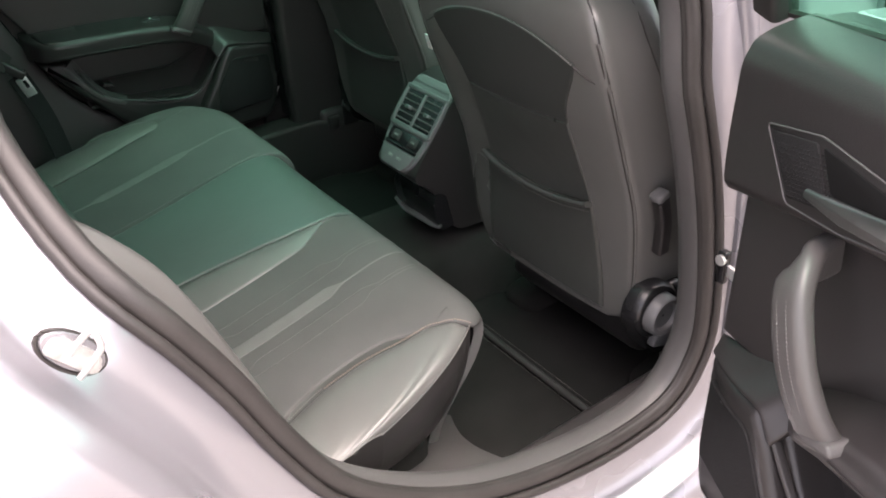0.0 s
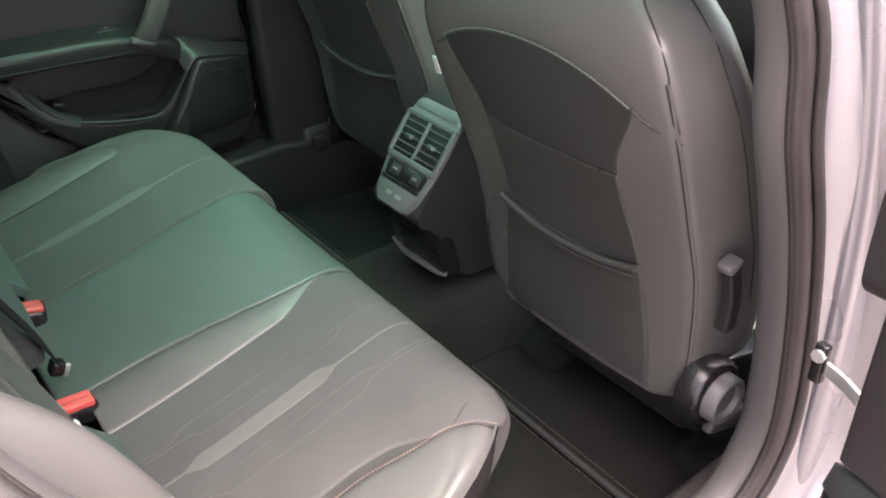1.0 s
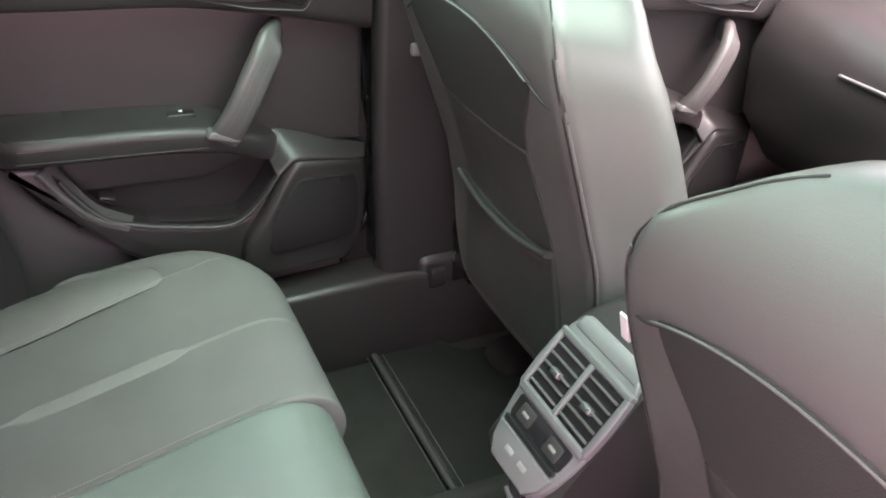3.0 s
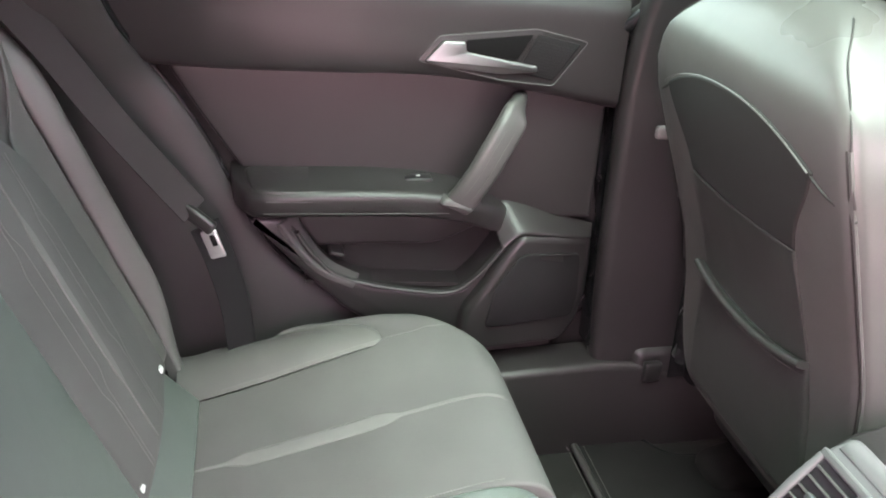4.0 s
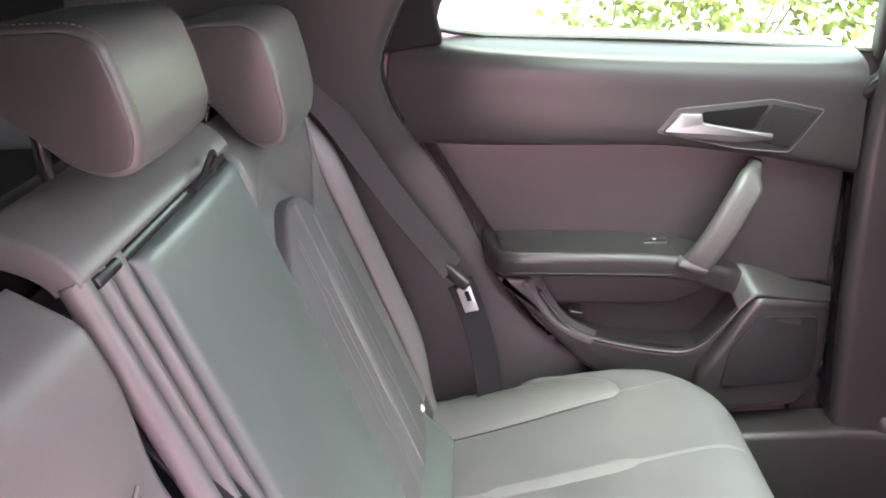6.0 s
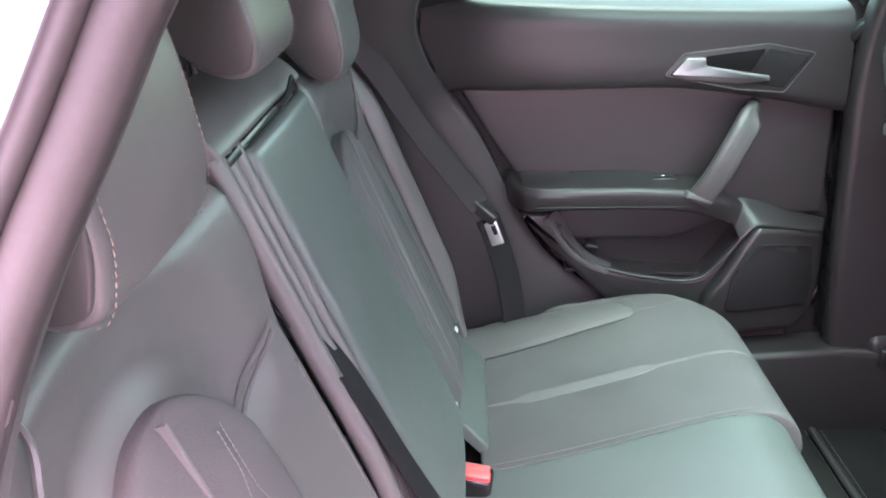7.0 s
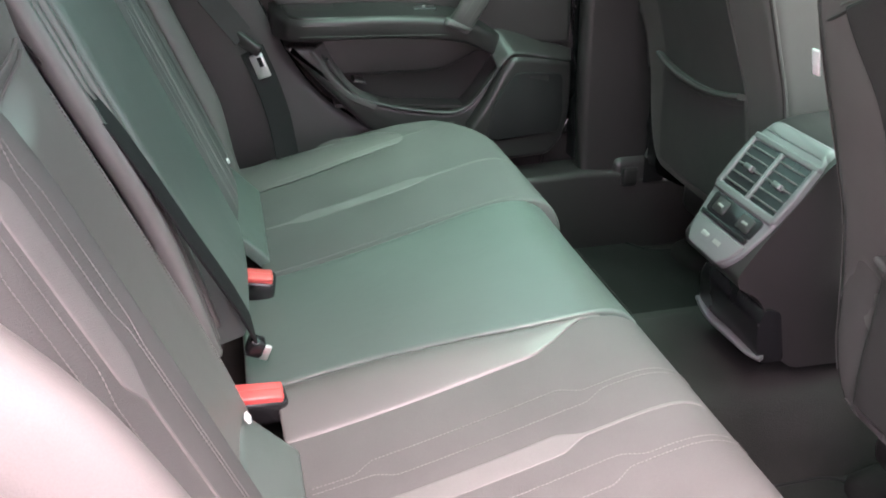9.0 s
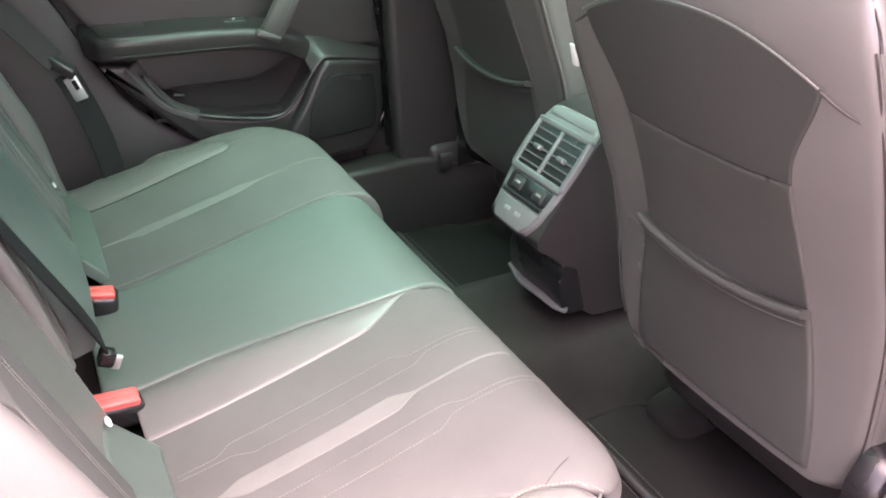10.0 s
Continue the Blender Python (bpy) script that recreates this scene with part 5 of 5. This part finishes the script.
part("airbag_tag", rbox((0.628, -0.112, 0.926), (0.003, 0.012, 0.030), 0.001, (0, -15, 0)), WHITE, near_seat, "small white sewn tag")


# ---- centre console ----
con = thing("centre_console", (0.8, 0.005, 0.45), "grey rear end of the centre console with air vents", "console")
prof = [(0.86, 0.80), (0.77, 0.796), (0.735, 0.788), (0.714, 0.768), (0.640, 0.668), (0.616, 0.630), (0.622, 0.612), (0.650, 0.598), (0.668, 0.575), (0.690, 0.512), (0.705, 0.490), (0.73, 0.47), (1.3, 0.45), (1.3, 0.78), (1.1, 0.80)]
part("body", prism(rounded(prof, 0.012, 3), lambda a, b, c: (a, c, b), -0.062, 0.087, 0.01), HARD, con, "black console body")
DN = Vector((0.640 - 0.714, 0, 0.668 - 0.768)).normalized()
ON = Vector((DN.z, 0, -DN.x))
if ON.x > 0:
    ON = -ON


def vent(a, b, c=0.0):
    """On the vent face: a across from the middle, b down from its top edge."""
    return Vector((0.7235, 0.0125, 0.7835)) + Vector((0, a * 0.83, 0)) + DN * (b * 0.84 + 0.016) + ON * c


def cap(pts, c0, c1, bev=0.002, r=0.006):
    return prism(rounded(pts, r), lambda a, b, c: vent(a, b, c), c0, c1, bev)


plate = [(-0.076, -0.022), (0.076, -0.022), (0.086, 0.010), (0.089, 0.070), (0.084, 0.130), (0.072, 0.180), (0.050, 0.210), (-0.050, 0.210), (-0.072, 0.180), (-0.084, 0.130), (-0.089, 0.070), (-0.086, 0.010)]
part("face_plate", cap(plate, -0.016, 0.0035, 0.004, 0.02), VENTGREY, con, "satin grey rounded vent surround")
top_strip = [(-0.078, -0.034), (0.078, -0.034), (0.084, 0.002), (-0.084, 0.002)]
part("top_cap", cap(top_strip, -0.03, 0.004, 0.012, 0.018), VENTGREY, con, "grey console cap")
for poly in ([(-0.086, 0.0), (0.086, 0.0), (0.084, 0.012), (-0.084, 0.012)], [(-0.084, 0.098), (0.084, 0.098), (0.082, 0.112), (-0.082, 0.112)],
             [(-0.086, 0.008), (-0.075, 0.008), (-0.075, 0.106), (-0.087, 0.106), (-0.089, 0.060)], [(0.075, 0.008), (0.086, 0.008), (0.089, 0.060), (0.087, 0.106), (0.075, 0.106)],
             [(-0.005, 0.010), (0.005, 0.010), (0.005, 0.10), (-0.005, 0.10)], [(-0.070, 0.160), (0.070, 0.160), (0.062, 0.188), (0.044, 0.208), (-0.044, 0.208), (-0.062, 0.188)]):
    part("vent_frame", cap(poly, -0.01, 0.008, 0.003, 0.004), VENTGREY, con, "satin grey vent surround")
part("shelf_slot", cap([(-0.066, 0.150), (0.066, 0.150), (0.064, 0.158), (-0.064, 0.158)], -0.006, 0.0086, 0.001, 0.002), BLACK, con, "dark slot over the lower shelf")
part("vent_back", cap([(-0.075, 0.011), (0.075, 0.011), (0.075, 0.099), (-0.075, 0.099)], -0.012, 0.0042, 0, 0.008), BLACK, con, "black vent throat")
part("socket_panel", cap([(-0.070, 0.114), (0.070, 0.114), (0.066, 0.150), (-0.066, 0.150)], -0.008, 0.0045, 0.001, 0.008), BLACK, con, "gloss black socket panel")
for s_ in (-1, 1):
    for k in range(5):
        b = 0.022 + 0.0165 * k
        sl = [(s_ * 0.007, b), (s_ * 0.072, b), (s_ * 0.072, b + 0.0030), (s_ * 0.007, b + 0.0030)]
        part("slat", cap(sl if s_ > 0 else sl[::-1], 0.0, 0.008, 0.0006, 0.0008), HANDLE, con)
    part("vent_tab", cap([(s_ * 0.04 - 0.010, 0.052), (s_ * 0.04 + 0.010, 0.052), (s_ * 0.04 + 0.010, 0.062), (s_ * 0.04 - 0.010, 0.062)], 0.0, 0.012, 0.002, 0.002), SATIN, con, "satin vent tab")
    part("usb_socket", cap([(s_ * 0.036 - 0.017, 0.119), (s_ * 0.036 + 0.017, 0.119), (s_ * 0.036 + 0.017, 0.144), (s_ * 0.036 - 0.017, 0.144)], -0.002, 0.006, 0.001, 0.004), HARD, con, "black socket")
    part("socket_rim", cap([(s_ * 0.036 - 0.008, 0.129), (s_ * 0.036 + 0.008, 0.129), (s_ * 0.036 + 0.008, 0.134), (s_ * 0.036 - 0.008, 0.134)], 0.0, 0.0072, 0.0005, 0.001), GREY, con)
    part("marking", cap([(s_ * 0.018 - 0.010, 0.178), (s_ * 0.018 + 0.010, 0.178), (s_ * 0.018 + 0.010, 0.186), (s_ * 0.018 - 0.010, 0.186)], 0.0, 0.0088, 0.0003, 0.001), GREY, con)
foot = [(0.668, 0.578), (0.658, 0.555), (0.664, 0.508), (0.672, 0.488), (0.71, 0.49), (0.69, 0.57)]
part("foot_trim", prism(rounded(foot, 0.008), lambda a, b, c: (a, c, b), -0.066, 0.091, 0.006), BLACK, con, "gloss black console foot")
lip = spline([(0.674, -0.068, 0.500), (0.666, -0.05, 0.500), (0.661, 0.0, 0.502), (0.662, 0.05, 0.499), (0.668, 0.092, 0.508)], 0.01)
part("foot_lip", sweep(lip, flat(0.016, 0.007, 0.003)), VENTGREY, con, "grey lower lip")

# ---- belts, buckles, mats ----
belt_ = thing("seat_belt", (0.05, 0.66, 0.8), "grey seat belt hanging beside the backrest, tongue at its end", "seat belt")
up_path = spline([(-0.235, 0.585, 1.165), (-0.19, 0.605, 1.150), (-0.135, 0.628, 1.075), (-0.060, 0.652, 0.945), (0.035, 0.668, 0.805)], 0.02)
part("webbing", sweep(up_path, flat(0.047, 0.0025, 0.001), (0.55, -0.80, 0.22)), WEBBING, belt_)
low_path = spline([(0.048, 0.672, 0.780), (0.066, 0.668, 0.73), (0.085, 0.655, 0.66), (0.095, 0.640, 0.58)], 0.02)
part("lap_webbing", sweep(low_path, flat(0.046, 0.0025, 0.001), (0.35, -0.93, 0.0)), BLACKWEB, belt_)
part("tongue_grip", rbox((0.040, 0.664, 0.795), (0.058, 0.014, 0.022), 0.005, (0, 35, -20)), HARD, belt_, "black tongue grip")
part("tongue_plate", rbox((0.060, 0.662, 0.752), (0.026, 0.006, 0.046), 0.003, (0, -20, -20)), STEEL, belt_, "bright steel belt tongue")
part("guide_slot", rbox((0.061, 0.658, 0.760), (0.008, 0.004, 0.018), 0.001, (0, -20, -20)), BLACK, belt_)
mid_belt = thing("seat_belt", (-0.10, -0.09, 0.9), "black centre seat belt lying in the backrest split", "seat belt")
cp = spline([backrest(-0.110, 1.05, -0.020), backrest(-0.108, 0.98, -0.002), backrest(-0.102, 0.90, 0.016), backrest(-0.094, 0.77, 0.024), backrest(-0.068, 0.68, 0.024), backrest(-0.052, 0.632, 0.020)], 0.02)
part("webbing", sweep(cp, flat(0.046, 0.003, 0.001), tuple(NB)), BLACKWEB, mid_belt)
part("latch_grip", rbox((0.000, -0.056, 0.618), (0.020, 0.020, 0.022), 0.004, (0, 25, 0)), BLACK, mid_belt, "black latch grip")
part("buckle_plate", rbox((0.010, -0.050, 0.604), (0.012, 0.006, 0.020), 0.002, (0, 25, 0)), STEEL, mid_belt, "small steel latch plate")
for at, lab, tilt_ in (((0.004, 0.169, 0.585), "red and black belt buckle between far and centre seat", -8), ((-0.004, -0.106, 0.584), "red and black belt buckle beside the centre cushion", 6)):
    b = thing("belt_buckle", (at[0], at[1], 0.56), lab, "belt buckle", "rear belt buckles")
    part("housing", rbox((at[0], at[1], at[2] - 0.012), (0.064, 0.040, 0.034), 0.008, (0, 8, tilt_), 3), BLACK, b)
    for k in (-1, 1):
        part("release_button", rbox((at[0] + 0.002, at[1] - 0.002 + k * 0.0085, at[2] + 0.003 - k * 0.0015), (0.054, 0.0155, 0.014), 0.003, (10, 8, tilt_)), RED, b, "red release button")


def mat_(pts, label):
    t = thing("floor_mat", (pts[0][0], pts[0][1], 0.29), label, "floor mat", "floor mats")
    part("mat_body", prism(rounded(pts, 0.03, 5), lambda a, b, c: (a, b, 0.292 + c), 0.0, 0.012, 0.004), MATPILE, t)
    rim = spline([(a, b, 0.304) for a, b in rounded(pts, 0.03, 5)], 0.02, True)
    part("binding", tube(rim, 0.0028, 6, True), BLACKWEB, t, "bound mat edge")
    a, b = Vector((*pts[0], 0.305)), Vector((*pts[-1], 0.305))
    part("edge_roll", tube([a.lerp(b, k / 10) for k in range(11)], 0.0075, 10), SIDETRIM, t, "raised rear edge roll")
    for o in (0.018, -0.014):
        part("stitching", stitches([a.lerp(b, k / 20) + Vector((o, 0, 0.0)) for k in range(21)], (0, 0, 1)), THREAD, t)


mat_([(0.675, -0.115), (0.80, -0.115), (0.85, -0.18), (1.08, -0.20), (1.08, -0.60), (0.675, -0.60)], "black pile floor mat behind the passenger seat")
mat_([(0.690, 0.675), (0.82, 0.672), (0.86, 0.61), (1.08, 0.58), (1.08, 0.19), (0.690, 0.19)], "black pile floor mat behind the far front seat")

# ---- small fittings on the body ----
st_ = thing("door_striker", (-0.165, -0.775, 0.99), "bright zinc door striker bolted to the painted jamb", "striker")
c = Vector((-0.176, -0.778, 1.006))
STR = Euler((radians(0), radians(-38), radians(12))).to_matrix()
sp = lambda x, y, z: c + STR @ Vector((x, y, z))
disc = [(0.014 * math.cos(k * math.pi / 10), 0.032 * math.sin(k * math.pi / 10)) for k in range(20)]
part("plate", prism(disc, lambda a, b, q: sp(a, -q, b), -0.006, 0.003, 0.0015), PAINT, st_, "silver oval plate")
part("gasket", tube([sp(a * 1.07 - 0.001, 0.001, b * 1.06) for a, b in disc], 0.0020, 6, True), RUBBER, st_, "black gasket ring")
part("loop_plate", prism(rounded([(-0.010, -0.026), (0.004, -0.026), (0.008, -0.016), (0.008, 0.016), (0.004, 0.026), (-0.010, 0.026)], 0.005), lambda a, b, q: sp(a, -q, b), 0.003, 0.006, 0.001), STEEL, st_, "zinc mounting plate")
for k in (-1, 1):
    part("bolt", prism(ring(0.0065, 6), lambda a, b, q: sp(a - 0.003, -q, b + k * 0.019), 0.006, 0.010, 0.001), STEEL, st_)
foot, reach, wide_ = Vector((-0.179, -0.784, 0.996)), Vector((0.019, -0.022, 0.033)), Vector((0.0015, -0.003, -0.0095))
bow = spline([foot + reach * k + wide_ * w for k, w in ((0.0, -1.0), (0.5, -1.0), (0.92, -0.85), (1.0, -0.5), (1.0, 0.5), (0.92, 0.85), (0.5, 1.0), (0.0, 1.0))], 0.003)
part("striker_loop", sweep(bow, flat(0.0055, 0.004, 0.0015), tuple(reach.cross(wide_).normalized())), STEEL, st_, "bent zinc striker loop")
chk = thing("door_check", (0.67, -0.77, 0.75), "black door check strap bracket on the centre pillar", "door check")
part("bracket", rbox((0.652, -0.783, 0.762), (0.012, 0.016, 0.052), 0.003), BLACK, chk)
part("strap", sweep(spline([(0.655, -0.788, 0.758), (0.650, -0.815, 0.755), (0.640, -0.84, 0.752)], 0.01), flat(0.006, 0.018, 0.002)), STEEL, chk)
part("bolt", tube([Vector((0.642, -0.783, 0.775)), Vector((0.652, -0.783, 0.775))], 0.008, 8), STEEL, chk)
for s_ in (-1, 1):
    fb = thing("seat_belt", (0.76, s_ * 0.66, 0.9), "black front seat belt along the centre pillar trim", "seat belt")
    part("webbing", sweep(spline([(0.815 + 0.06 * (s_ > 0), s_ * 0.655, 0.45), (0.800 + 0.06 * (s_ > 0), s_ * 0.655, 0.8), (0.780 + 0.03 * (s_ > 0), s_ * 0.645, 1.1), (0.73, s_ * 0.60, 1.35)], 0.04), flat(0.046, 0.003, 0.001), (0, s_, 0)), BLACKWEB, fb)
    part("guide", rbox((0.755, s_ * 0.650, 0.925), (0.028, 0.014, 0.022), 0.005), GREY, fb, "grey belt guide")
    part("anchor", rbox((0.815, s_ * 0.648, 0.47), (0.034, 0.016, 0.04), 0.005), HARD, fb)

# ---- hedge beyond the far windows ----
rng = np.random.default_rng(4)
hedge = thing("hedge", (1.0, 4.2, 0), "sunlit yellow-green leafy hedge beyond the car", "hedge")
vs, fs = [], []
for k in range(26000):
    x, z = rng.uniform(-0.2, 9), rng.uniform(0.05, 1) ** 0.8 * 2.4
    y = 4.1 + 0.9 * rng.random() + 0.35 * math.sin(x * 1.7) * math.sin(z * 2.3 + x) + 0.25 * z
    if z > 1.9 + 0.35 * math.sin(x * 2.1) + 0.2 * math.sin(x * 5.3):
        continue
    if x < 1.1 and rng.random() > ((x - 0.2) / 0.9) ** 2 * (x > 0.2):
        continue
    if math.sin(x * 6.1 + z * 4) * math.sin(z * 7.3 - x * 2) > 0.72:
        continue
    d1, d2 = Vector(rng.normal(size=3)).normalized(), Vector(rng.normal(size=3))
    d2 = (d2 - d1 * d2.dot(d1)).normalized()
    l, w = rng.uniform(0.05, 0.10), rng.uniform(0.02, 0.035)
    p = Vector((x, y, z))
    i = len(vs)
    nn = d1.cross(d2) * 0.008
    vs += [p - d1 * l / 2, p + d2 * w + nn, p + d1 * l / 2, p - d2 * w + nn]
    fs += [[i, i + 1, i + 2], [i, i + 2, i + 3]]
me = bpy.data.meshes.new("foliage")
me.from_pydata([tuple(v) for v in vs], [], fs)
me.materials.append(LEAF)
fo = new("foliage", me)
fo.parent, fo.matrix_parent_inverse = hedge, Matrix.Translation((-1.0, -4.2, 0))
tagged(fo, kind="stuff")
for k in range(18):
    x = 0.9 + 8 * k / 18 + rng.uniform(-0.2, 0.2)
    pts = spline([(x, 4.9, 0), (x + rng.uniform(-0.2, 0.2), 4.85, 0.6), (x + rng.uniform(-0.5, 0.5), 4.8 + rng.uniform(-0.2, 0.2), 1.3)], 0.2)
    part("stem", tube(pts, 0.010, 6, scale=[1 - 0.6 * i / len(pts) for i in range(len(pts))]), TWIG, hedge)
